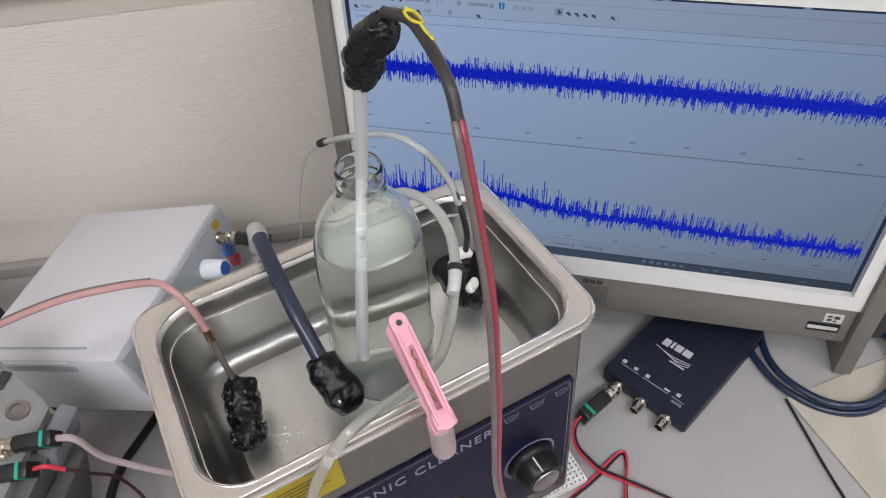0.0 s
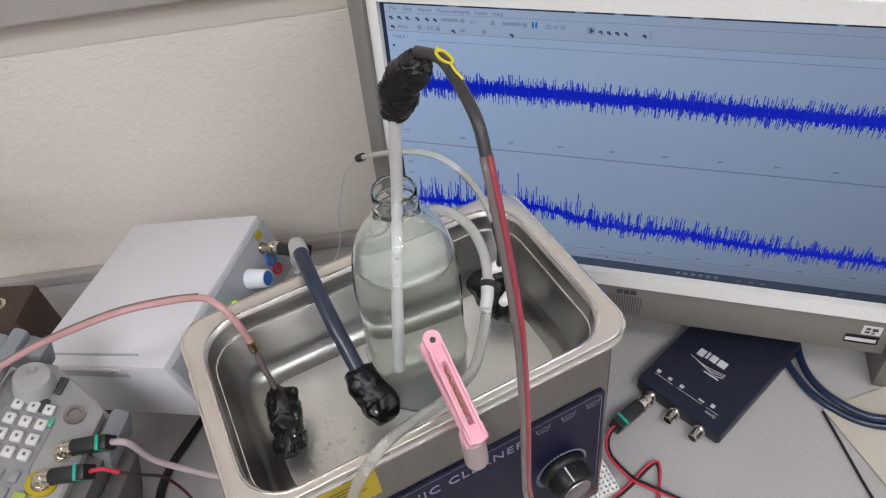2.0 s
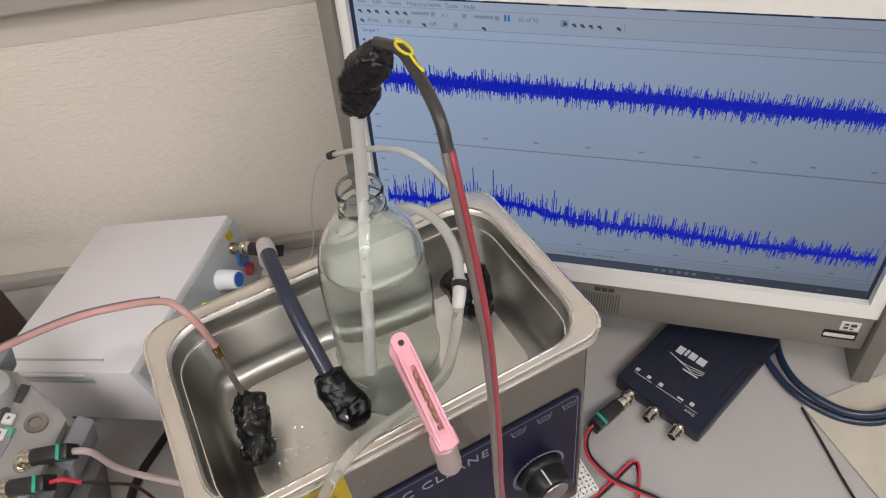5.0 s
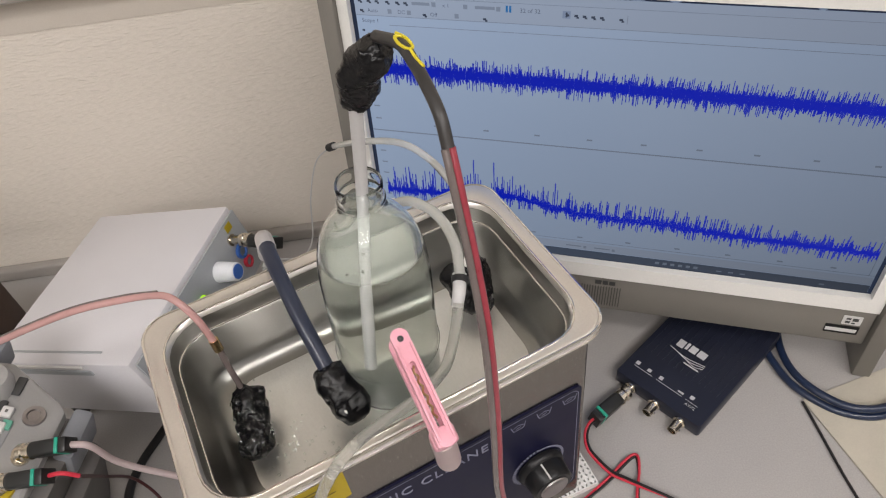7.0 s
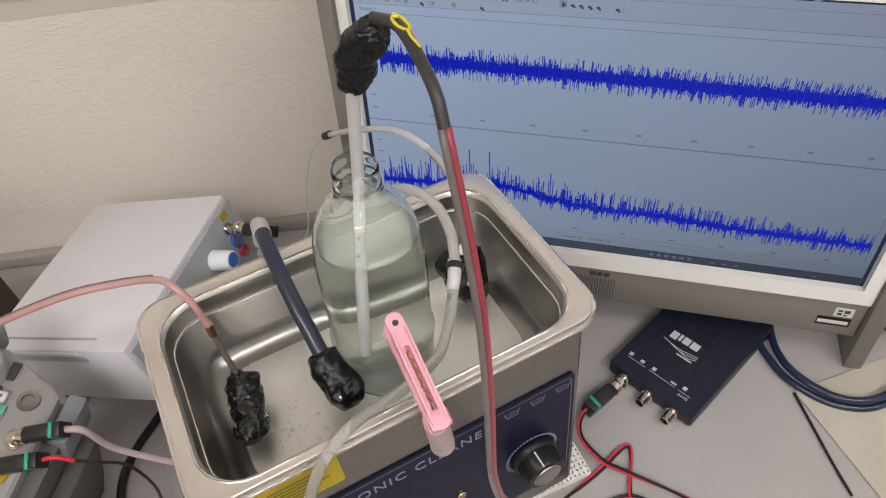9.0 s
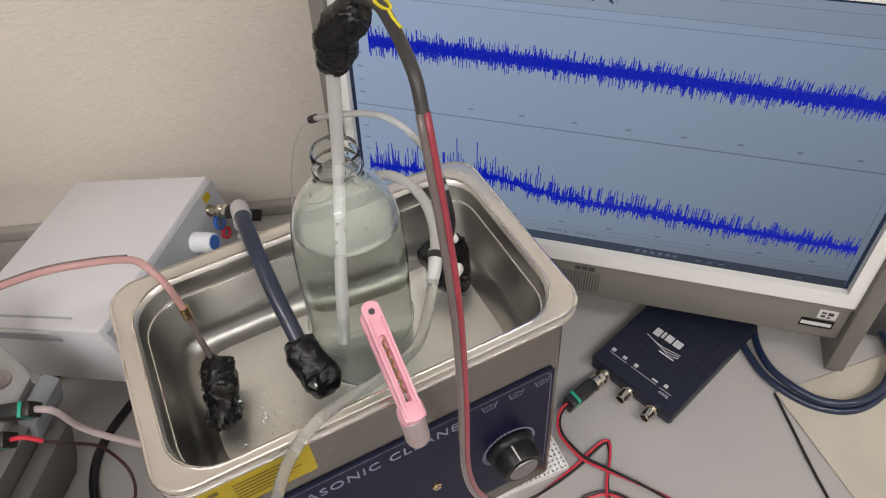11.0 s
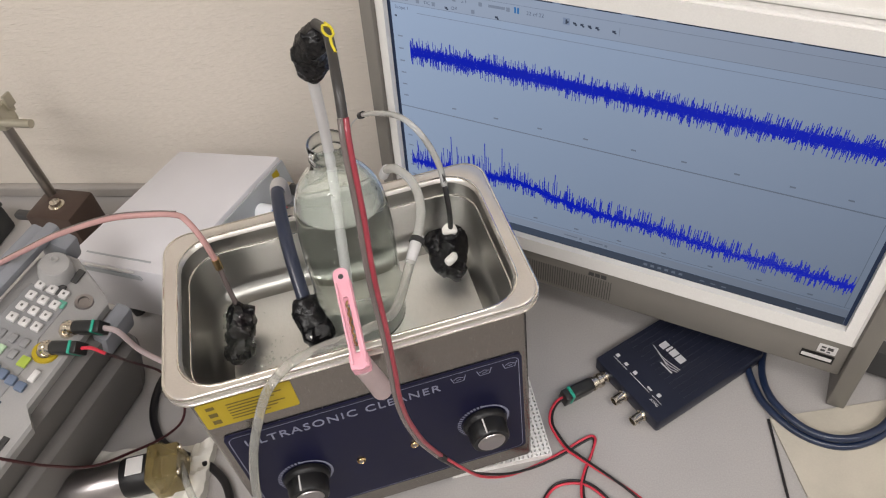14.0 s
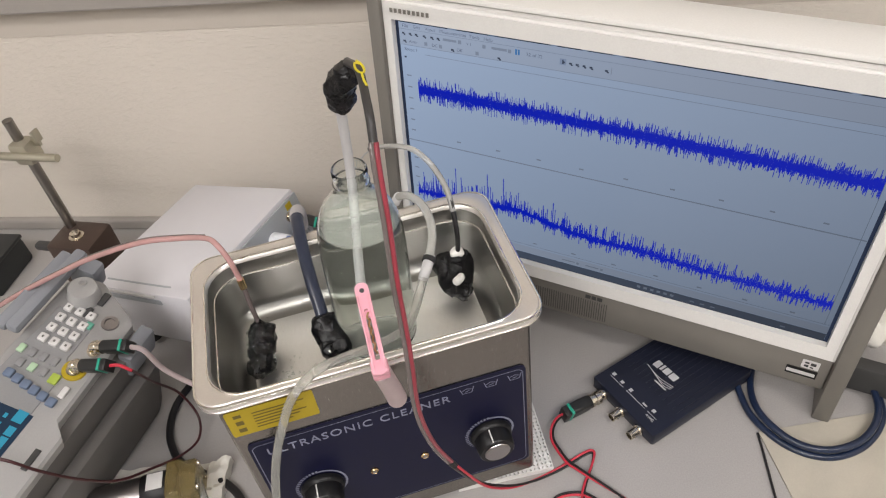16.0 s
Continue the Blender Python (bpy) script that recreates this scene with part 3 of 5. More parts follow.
part("taped_head", lump([(0.0193, -0.026, 0.4275), (0.0200, -0.030, 0.441), (0.0222, -0.037, 0.4535), (0.0262, -0.046, 0.4620), (0.029, -0.051, 0.464)], dome(0.0099, 0.22), 0.0026, 3, 40, 14), M_PUTTY, straw, "black tape wound into a lump", world=True, sharp=70)
CAB = [(0.028, -0.046, 0.471), (0.032, -0.061, 0.4735), (0.032, -0.074, 0.471), (0.031, -0.087, 0.467), (0.0300, -0.097, 0.461), (0.027, -0.111, 0.439), (0.025, -0.123, 0.408), (0.022, -0.135, 0.375), (0.021, -0.138, 0.329),
       (0.0195, -0.140, 0.295), (0.0180, -0.141, 0.267), (0.0195, -0.138, 0.233), (0.026, -0.132, 0.190), (0.037, -0.125, 0.148)]


def aside(pts, dx):
    return [(x + dx, y, z) for x, y, z in pts]


MEET = (0.0287, -0.1035, 0.4515)
part("dark_sleeve", tube(CAB[:5] + [MEET], 0.0026, 12), M_SHRINK, straw, "black shrink sleeve", world=True)
part("grey_strand", tube(aside([MEET] + CAB[5:], -0.0013), 0.0017, 10), M_SLEEVE, straw, "clear sleeve over grey strands", world=True)
part("red_strand", tube(aside([MEET] + CAB[5:], 0.0013), 0.0017, 10), M_REDC, straw, world=True)
part("knot", tube([(0.036, -0.1255, 0.152), (0.039, -0.1245, 0.1435)], 0.0030, 10), M_RUBBER, straw, world=True)
# yellow mark on the sleeve
YM = [(0.0325, -0.0575, 0.4763), (0.0347, -0.0625, 0.4755), (0.0348, -0.0675, 0.4742), (0.0325, -0.0690, 0.4748), (0.0305, -0.0650, 0.4757), (0.0310, -0.0600, 0.4763), (0.0335, -0.0610, 0.4762)]
part("yellow_mark", tube(YM, 0.0007, 6), M_YPAINT, straw, world=True)
part("yellow_mark", tube([(0.0330, -0.0690, 0.4745), (0.0328, -0.0740, 0.4733), (0.0335, -0.0790, 0.4717)], 0.0008, 6), M_YPAINT, straw, world=True)


def pair(name, pts, label, r=0.00125, gap=0.0013):
    t = thing(name, label, "cable", pts[-1])
    part("red_wire", tube(pts, r, 8, shift=(gap, 0), turns=26), M_REDW, t, world=True)
    part("black_wire", tube(pts, r, 8, shift=(-gap, 0), turns=26), M_BLKW, t, world=True)
    return t


pair("twin_wire", [(0.0375, -0.1248, 0.146), (0.051, -0.116, 0.104), (0.067, -0.106, 0.062), (0.091, -0.097, 0.028), (0.116, -0.089, 0.009), (0.140, -0.084, 0.004), (0.158, -0.080, 0.003), (0.175, -0.0755, 0.003), (0.186, -0.074, 0.003),
                   (0.188, -0.078, 0.003), (0.180, -0.090, 0.003), (0.166, -0.106, 0.003), (0.157, -0.122, 0.003), (0.150, -0.150, 0.003)], "red and black twin wire trailing over the bench")
pair("twin_wire", [(0.177, -0.0303, 0.0135), (0.168, -0.032, 0.0125), (0.1600, -0.038, 0.0110), (0.1548, -0.047, 0.0105), (0.1535, -0.0575, 0.0100), (0.1585, -0.077, 0.0060), (0.166, -0.090, 0.006), (0.1755, -0.1035, 0.0055), (0.195, -0.130, 0.003), (0.212, -0.160, 0.003)],
     "red and black twin wire from the scope plug")
pair("twin_wire", [(0.105, -0.150, 0.003), (0.118, -0.123, 0.003), (0.135, -0.110, 0.003), (0.155, -0.112, 0.003), (0.168, -0.122, 0.003), (0.180, -0.145, 0.003)], "loop of red and black twin wire on the bench")

# ---- probes in the tank ----
lp = thing("immersed_probe", "black taped probe on a pink clear tube, lying in the tank", "probe", (-0.095, 0.0, 0.184))
part("taped_body", lump([(-0.0885, 0.027, 0.210), (-0.090, 0.016, 0.202), (-0.093, 0.002, 0.197), (-0.095, -0.010, 0.195), (-0.096, -0.022, 0.193)], dome(0.0122, 0.12), 0.0036, 11, 44, 16), M_PUTTY, lp, world=True, sharp=70)
LT = [(-0.090, 0.024, 0.212), (-0.0915, 0.030, 0.230), (-0.092, 0.035, 0.252), (-0.095, 0.038, 0.277), (-0.102, 0.048, 0.290), (-0.111, 0.060, 0.2855 + 0.003), (-0.133, 0.075, 0.283), (-0.168, 0.088, 0.279), (-0.222, 0.115, 0.255),
      (-0.262, 0.135, 0.232), (-0.305, 0.155, 0.207), (-0.36, 0.18, 0.172), (-0.45, 0.22, 0.11)]
part("tube", tube(LT[2:], 0.0024, 12), M_PINKT, lp, "clear tube with a red core", world=True)
part("grey_core", tube(LT[5:], 0.0010, 8, shift=(0.0022, 0.0009)), M_SLEEVE, lp, world=True)
part("bare_lead", tube(LT[:4], 0.0022, 10), M_SLEEVE, lp, world=True)
part("yellow_band", tube([(-0.0918, 0.0335, 0.247), (-0.0922, 0.0355, 0.256)], 0.0033, 10), M_BRASS, lp, world=True)

dk = thing("immersed_probe", "navy sleeved probe with a black taped end, leaning into the tank", "probe", (-0.030, -0.03, 0.184))
DK = [(-0.0345, 0.116, 0.2445), (-0.0348, 0.104, 0.2560), (-0.036, 0.084, 0.2610), (-0.0365, 0.060, 0.2560), (-0.036, 0.030, 0.2420), (-0.034, 0.000, 0.224)]
part("navy_sleeve", tube([(-0.0352, 0.0965, 0.2588)] + DK[2:], lambda t: 0.0060 if t < 0.15 else 0.0056, 16), M_NAVYC, dk, world=True)
part("grey_tip", tube([(-0.036, 0.126, 0.222), (-0.0345, 0.121, 0.238), (-0.0345, 0.112, 0.2510), (-0.0352, 0.101, 0.2575), (-0.0358, 0.091, 0.2600)], 0.0066, 16), M_TIP, dk, world=True)
part("taped_body", lump([(-0.0345, 0.002, 0.225), (-0.033, -0.010, 0.217), (-0.030, -0.022, 0.209), (-0.027, -0.036, 0.203)], dome(0.0125, -0.1), 0.0025, 21), M_PUTTY, dk, world=True, sharp=70)
part("white_streak", tube([(-0.030, -0.013, 0.2275), (-0.027, -0.024, 0.2195), (-0.0235, -0.034, 0.2125)], 0.0008, 6), M_PSUF, dk, world=True)
part("white_spot", lump([(-0.036, -0.028, 0.2135), (-0.034, -0.033, 0.211)], 0.0022, 0.0006, 5), M_WPUTTY, dk, world=True)

rp = thing("immersed_probe", "black taped probe with white sealant dabs and a clear tube", "probe", (0.092, 0.03, 0.184))
part("taped_fold", lump([(0.0830, 0.040, 0.219), (0.0815, 0.032, 0.210), (0.0825, 0.022, 0.200), (0.0850, 0.012, 0.192)], dome(0.0112, 0.25), 0.0030, 37, 40, 14), M_PUTTY, rp, world=True, sharp=70)
part("taped_body", lump([(0.0945, 0.040, 0.219), (0.0935, 0.032, 0.211), (0.091, 0.020, 0.199), (0.0890, 0.006, 0.188)], dome(0.0160, 0.32), 0.0034, 31, 44, 16), M_PUTTY, rp, world=True, sharp=70)
part("sealant_dab", lump([(0.0937, 0.0245, 0.2260), (0.0943, 0.033, 0.2270)], dome(0.0062, 0), 0.0008, 41), M_WPUTTY, rp, world=True)
part("sealant_dab", lump([(0.083, 0.0065, 0.2125), (0.088, 0.008, 0.2135), (0.094, 0.012, 0.2150)], dome(0.0042, 0.2), 0.0008, 43), M_WPUTTY, rp, world=True)
TT = [(0.0945, 0.029, 0.223), (0.095, 0.0265, 0.235), (0.0953, 0.0245, 0.252), (0.0962, 0.034, 0.270), (0.0958, 0.047, 0.284), (0.0900, 0.068, 0.297), (0.079, 0.098, 0.2985), (0.066, 0.155, 0.268), (0.0535, 0.203, 0.237)]
part("tube", tube(TT[3:], 0.0026, 12), M_CLEAR, rp, "thin clear tube", world=True)
part("dark_lead", tube(TT[:6], 0.0023, 10), M_BLKW, rp, world=True)
part("tip", tube([(0.0545, 0.199, 0.240), (0.0520, 0.209, 0.2325)], 0.0036, 10), M_RUBBER, rp, world=True)
part("fibre", tube([(0.0520, 0.209, 0.2325), (0.040, 0.225, 0.21), (0.028, 0.240, 0.16), (0.018, 0.245, 0.105), (0.002, 0.248, 0.085), (-0.025, 0.250, 0.095)], 0.0007, 6), M_STRAW, rp, "fine white fibre", world=True)

# ---- siphon hose and clothes peg ----
hose = thing("silicone_hose", "milky silicone hose looping over the tank rim to the pump", "hose", (0.06, 0.0, 0.184))
HS = [(0.0560, 0.066, 0.2750), (0.0595, 0.054, 0.2850), (0.0635, 0.043, 0.2905), (0.069, 0.028, 0.292), (0.0715, 0.013, 0.2885), (0.0685, -0.006, 0.285), (0.060, -0.026, 0.2805)]
part("upper_hose", tube(HS, 0.0035, 14), M_HOSE, hose, world=True)
part("barbed_joint", tube([(0.062, -0.021, 0.2795), (0.056, -0.031, 0.276), (0.051, -0.036, 0.270)], lambda t: 0.0045 - 0.0006 * t, 14), M_STRAW, hose, world=True)
part("black_tie", tube([(0.0612, -0.0235, 0.2795), (0.0592, -0.0265, 0.2785)], 0.0056, 14), M_RUBBER, hose, world=True)
part("end_fitting", tube([(0.0530, 0.0735, 0.2640), (0.0545, 0.0700, 0.2700), (0.0562, 0.0660, 0.2755)], 0.0042, 12), M_STRAW, hose, world=True)
HL = [(0.052, -0.037, 0.274), (0.046, -0.044, 0.266), (0.039, -0.049, 0.253), (0.031, -0.054, 0.2435), (0.021, -0.060, 0.2440), (0.010, -0.066, 0.2475), (-0.006, -0.0725, 0.2515), (-0.020, -0.0755, 0.2535), (-0.044, -0.083, 0.2560), (-0.065, -0.0895, 0.2435),
      (-0.0815, -0.0935, 0.214), (-0.0965, -0.095, 0.175), (-0.109, -0.096, 0.126), (-0.119, -0.099, 0.070), (-0.135, -0.100, 0.022), (-0.165, -0.085, 0.012), (-0.190, -0.04, 0.022), (-0.203, 0.010, 0.034)]
part("lower_hose", tube(HL, 0.0035, 14), M_HOSEC, hose, world=True)

peg = thing("clothes_peg", "pink plastic clothes peg clipping hose to the tank rim", "clothes peg", (0.002, -0.09, 0.255))
PA = Vector((0.003, -0.0605, 0.3035))
PB = Vector((0.001, -0.119, 0.276))
PM = frame_of((PA + PB) / 2, PB - PA, (1, 0, 0))
PL = (PB - PA).length + 0.003


def peg_leg(off, tilt):
    b = bmesh.new()
    outer = [(p[0], p[1]) for p in rrect(PL, 0.0100, 0.0046, 5)]
    slot = [(p[0] + 0.006, p[1]) for p in rrect(PL * 0.60, 0.0034, 0.0016, 5)]
    lay = []
    for z in (0, 0.0035):
        lay.append(([b.verts.new((x, y, z)) for x, y in outer], [b.verts.new((x, y, z)) for x, y in slot]))
    n = len(outer)
    for k in range(n):
        k2 = (k + 1) % n
        b.faces.new((lay[0][0][k], lay[0][0][k2], lay[1][0][k2], lay[1][0][k]))
        b.faces.new((lay[0][1][k], lay[0][1][k2], lay[1][1][k2], lay[1][1][k]))
        for q in lay:
            b.faces.new((q[0][k], q[0][k2], q[1][k2], q[1][k]))
    # raised side flanges and jaw block
    for sy in (-1, 1):
        box((PL * 0.8, 0.0015, 0.0022), (0.003, sy * 0.0042, 0.0042), 0.0004, b)
    box((0.011, 0.0125, 0.008), (PL / 2 - 0.006, 0, -0.001), 0.002, b)
    b.transform(PM @ Matrix.Translation((0, 0, off)) @ Matrix.Rotation(radians(tilt), 4, "Y"))
    return b


UPS = 1 if (PM.to_3x3() @ Vector((0, 0, 1))).z > 0 else -1
part("upper_leg", peg_leg(0.0045 * UPS, 0), M_PINK, peg, world=True)
low = peg_leg(0.0, 0)
low.transform(PM @ Matrix.Translation((0, 0, -0.012 * UPS)) @ Matrix.Rotation(radians(-8 * UPS), 4, "Y") @ PM.inverted())
part("lower_leg", low, M_PINK, peg, world=True)
spr = [PM @ Vector((-0.012 + 0.030 * k / 40, 0.0006 * math.cos(k * 0.8), (0.0045 + 0.0006 * math.sin(k * 0.8)) * UPS)) for k in range(41)]
part("spring", tube(spr, 0.0007, 6, 2), M_COP, peg, "brassy wire spring", world=True)

part("hole", lathe([(0.0001, 0.0038 * UPS), (0.0018, 0.0038 * UPS)], 14, m=PM @ Matrix.Translation((-PL / 2 + 0.006, 0, 0.0045 * UPS + (0.0 if UPS > 0 else 0.0)))), M_MDARK, peg, world=True)
stub = thing("hose_stub", "short pale translucent sleeve hanging under the peg", "sleeve", (0.008, -0.095, 0.2))
part("sleeve", tube([(0.0015, -0.110, 0.268), (0.004, -0.104, 0.247), (0.0063, -0.0985, 0.228), (0.0080, -0.094, 0.211)], lambda t: 0.0070 + 0.0008 * t, 20), M_PINKS, stub, world=True)

# ---- all-in-one computer with a lit screen ----
# leans back a little on its stand
CR = (Matrix.Rotation(radians(-41.5), 4, "Z") @ Matrix.Rotation(radians(1.6), 4, "Y") @ Matrix.Rotation(radians(-3.56), 4, "X"))
CM = Matrix.Translation(Vector((0.4161, -0.0923, 0.0996)) - CR @ Vector((0, 0, 0.0955))) @ CR
comp = thing("desktop_computer", "white and grey all-in-one computer with its screen on", "computer", m=CM)
SW, SH, SZ = 0.4454, 0.2593, 0.0955
SCX = -SW / 2


def cb(x0, x1, y0, y1, z0, z1, bev=0.0, bm=None):
    return box((x1 - x0, y1 - y0, z1 - z0), ((x0 + x1) / 2, (y0 + y1) / 2, (z0 + z1) / 2), bev, bm)


def foot_z(x, y):
    """Local height at which the part under (x, y) meets the bench."""
    return -(CM @ Vector((x, y, 0))).z / CR[2][2]


L, R = -SW - 0.009, 0.012
# bezel as one frame with a stepped inner edge
bz = bmesh.new()
o3 = [(L, SZ - 0.0175), (R, SZ - 0.0175), (R, SZ + SH + 0.020), (L, SZ + SH + 0.020)]
i3 = [(-SW, SZ), (0, SZ), (0, SZ + SH), (-SW, SZ + SH)]


def ringv(bm, c, y):
    return [bm.verts.new((x, y, z)) for x, z in c]


ra, rb, rc, rd = ringv(bz, o3, 0.022), ringv(bz, o3, -0.0075), ringv(bz, i3, -0.0055), ringv(bz, i3, 0.004)
for p, q in ((ra, rb), (rb, rc), (rc, rd)):
    for k in range(4):
        bz.faces.new((p[k], p[(k + 1) % 4], q[(k + 1) % 4], q[k]))
bmesh.ops.bevel(bz, geom=[e for e in bz.edges if all(v in rb for v in e.verts)], offset=0.003, segments=3, affect="EDGES")
part("bezel", bz, M_MWHITE, comp, "white plastic bezel")
part("back_housing", cb(L + 0.004, R - 0.004, 0.006, 0.075, SZ - 0.055, SZ + SH + 0.014, 0.008), M_MGREY, comp)
part("top_cap", cb(L, R, 0.001, 0.060, SZ + SH + 0.0205, SZ + SH + 0.027, 0.003), M_MWHITE, comp)
for x0, x1 in ((L - 0.014, L - 0.0005), (R + 0.0005, R + 0.017)):
    part("side_frame", cb(x0, x1, -0.010, 0.055, foot_z((x0 + x1) / 2, 0.0), SZ + SH + 0.021, 0.002), M_MGREY, comp, "warm grey side frame reaching the bench")
part("speaker_panel", cb(L, R, -0.003, 0.05, SZ - 0.062, SZ - 0.0180, 0.002), M_MGREY, comp)
for k in range(90):
    part("grille_slot", cb(L + 0.012 + 0.0026 * k, L + 0.0130 + 0.0026 * k, -0.0034, -0.0026, SZ - 0.056, SZ - 0.0300), M_SLOT, comp, smooth=False)
part("stand_foot", cb(L + 0.06, R - 0.03, 0.06, 0.12, foot_z(SCX, 0.09), 0.014, 0.003), M_MDARK, comp)
part("stand_arm", cb(SCX - 0.05, SCX + 0.05, 0.07, 0.10, 0.010, 0.20, 0.004), M_MDARK, comp)
part("side_bracket", cb(R + 0.0175, R + 0.16, 0.036, 0.054, foot_z(R + 0.09, 0.045) + 0.004, 0.040, 0.003), M_MDARK, comp)
screen = part("screen", cb(-SW + 0.0002, -0.0002, 0.002, 0.0045, SZ + 0.0002, SZ + SH - 0.0002), M_SCREEN, comp, "lit screen with two blue noisy traces", smooth=False)
SM = Matrix.Translation((0, 0.0018, SZ)) @ Matrix(((1, 0, 0, 0), (0, 0, -1, 0), (0, 1, 0, 0), (0, 0, 0, 1)))


def rects(rows, z=0.0004):
    return bars(rows, SM, z)


part("black_edge", rects([(-SW, 0, 0.0035, SH), (-0.0032, 0, 0.0032, SH), (-SW, 0, SW, 0.002)], 0.0001), M_SDARK, screen, smooth=False)
part("title_bar", rects([(-SW + 0.0035, SH - 0.0046, SW - 0.007, 0.0046)], 0.0002), M_SDARK, screen, smooth=False)
part("toolbar", rects([(-SW + 0.0035, SH - 0.0268, SW - 0.007, 0.0221)], 0.0003), M_SBAR, screen, smooth=False)
part("task_bar", rects([(-SW + 0.0035, 0.0005, SW - 0.007, 0.0095)], 0.0003), M_STASK, screen, smooth=False)
part("status_bar", rects([(-SW + 0.0035, 0.0107, SW - 0.007, 0.0085)], 0.0003), M_SBAR, screen, smooth=False)
for rw in ((-SW + 0.0035, 0.1248, SW - 0.007, 0.0012), (-SW + 0.0035, SH - 0.0272, SW - 0.007, 0.0005), (-SW + 0.030, SH - 0.0345, SW - 0.034, 0.0005), (-SW + 0.0035, SH - 0.0113, SW - 0.007, 0.0004), (-SW + 0.0035, 0.0215, SW - 0.007, 0.0005), (-0.0085, 0.022, 0.0005, 0.190)):
    part("divider_line", rects([rw]), M_SLINE, screen, smooth=False)


def spot(x, y, w, h, z, n=10):
    """Soft-cornered pale patch in the title strip."""
    b = bmesh.new()
    b.faces.new([b.verts.new(SM @ Vector((x + w / 2 * math.cos(2 * math.pi * k / n), y + h / 2 * math.sin(2 * math.pi * k / n), z))) for k in range(n)])
    return b


for x, w in ((0.060, 0.010), (0.158, 0.008), (0.186, 0.007), (0.215, 0.012), (0.241, 0.008), (0.335, 0.006), (0.395, 0.009)):
    part("title_spot", spot(-SW + x, SH - 0.0034, w, 0.0022, 0.0005), M_SPALE, screen, smooth=False)
part("title_spot", spot(-SW + 0.100, SH - 0.0024, 0.016, 0.0034, 0.0005), M_SBLUE, screen, "bright blue patch", smooth=False)
# menu row, two tool rows and the tab row
for txt, x, dy, size in (("File", 0.0075, 0.0092, 0.0046), ("Edit", 0.0195, 0.0092, 0.0046), ("Views", 0.0315, 0.0093, 0.0046), ("Measurements", 0.0468, 0.0094, 0.0046), ("Tools", 0.0768, 0.0096, 0.0046), ("Help", 0.0914, 0.0098, 0.0046),
                         ("x 1", 0.0740, 0.0170, 0.0042), ("32 of 32", 0.1325, 0.0178, 0.0046), ("Auto", 0.0135, 0.0240, 0.0042), ("DC", 0.0380, 0.0242, 0.0042), ("Off", 0.0640, 0.0248, 0.0042), ("Scope 1", 0.0080, 0.0325, 0.0044)):
    lettering("menu_text", txt, size, SM @ Matrix.Translation((-SW + x, SH - dy, 0.0006)), M_STEXT, screen, 1.0, 0.0)
for x, dy, w in ((0.0500, 0.0165, 0.014), (0.0990, 0.0170, 0.015)):
    part("value_text", rects([(-SW + x, SH - dy, w, 0.0024)], 0.0006), M_SLINE, screen, smooth=False)
for x, dy in ((0.0068, 0.0160), (0.0140, 0.0160), (0.0205, 0.0160), (0.0290, 0.0162), (0.0370, 0.0163), (0.0435, 0.0164), (0.0075, 0.0238), (0.0580, 0.0250), (0.1050, 0.0256), (0.1725, 0.0190), (0.1785, 0.0192), (0.1847, 0.0194), (0.1909, 0.0196), (0.2046, 0.0202)):
    part("toolbar_icon", rects([(-SW + x, SH - dy, 0.0026, 0.0018), (-SW + x + 0.0016, SH - dy - 0.0010, 0.0018, 0.0014)], 0.0006), M_SICON, screen, smooth=False)
for x, dy in ((0.0655, 0.0172), (0.0900, 0.0176), (0.1150, 0.0180), (0.0300, 0.0246), (0.0455, 0.0248), (0.0830, 0.0254)):
    part("drop_arrow", rects([(-SW + x, SH - dy, 0.0032, 0.0036)], 0.0005), M_SLINE, screen, smooth=False)
part("selected_tool", rects([(-SW + 0.1640, SH - 0.0205, 0.0058, 0.0058)], 0.0005), M_SPALE, screen, smooth=False)
part("pointer_icon", rects([(-SW + 0.1662, SH - 0.0195, 0.0014, 0.0038), (-SW + 0.1676, SH - 0.0188, 0.0012, 0.0018)], 0.0007), M_SICON, screen, smooth=False)
for x in (0.1222, 0.1248):
    part("pause_icon", rects([(-SW + x, SH - 0.0182, 0.0016, 0.0052)], 0.0007), M_SPAUSE, screen, smooth=False)
part("tool_row_end", rects([(-SW + 0.2100, SH - 0.0222, 0.0005, 0.0066)], 0.0006), M_SLINE, screen, smooth=False)
part("channel_mark", rects([(-SW + 0.0072, SH - 0.0405, 0.0022, 0.0018)], 0.0006), M_SICON, screen, smooth=False)
for rw in [(-SW + 0.060 + 0.0432 * k, 0.1335, 0.0046, 0.0016) for k in range(9)] + [(-SW + 0.060 + 0.0432 * k, 0.0250, 0.0046, 0.0016) for k in range(9)] + [(-SW + 0.008, 0.137 + 0.0125 * k, 0.005, 0.0014) for k in range(6)] + [(-SW + 0.008, 0.040 + 0.0125 * k, 0.005, 0.0014) for k in range(6)]:
    part("axis_number", rects([rw], 0.0004), M_SLINE, screen, smooth=False)
for k in range(6):
    part("task_icon", rects([(-SW + 0.262 + 0.0068 * k, 0.0040, 0.0036, 0.0030)], 0.0005), M_SLINE, screen, smooth=False)
for x in (0.316, 0.326, 0.336, 0.402):
    part("tray_icon", rects([(-SW + x, 0.0040, 0.0044, 0.0016)], 0.0005), M_SLINE, screen, smooth=False)
for x in (0.196, 0.222):
    part("status_text", rects([(-SW + x - 0.016, 0.0140, 0.014, 0.0014), (-SW + x, 0.0128, 0.0026, 0.0028)], 0.0005), M_SLINE, screen, smooth=False)


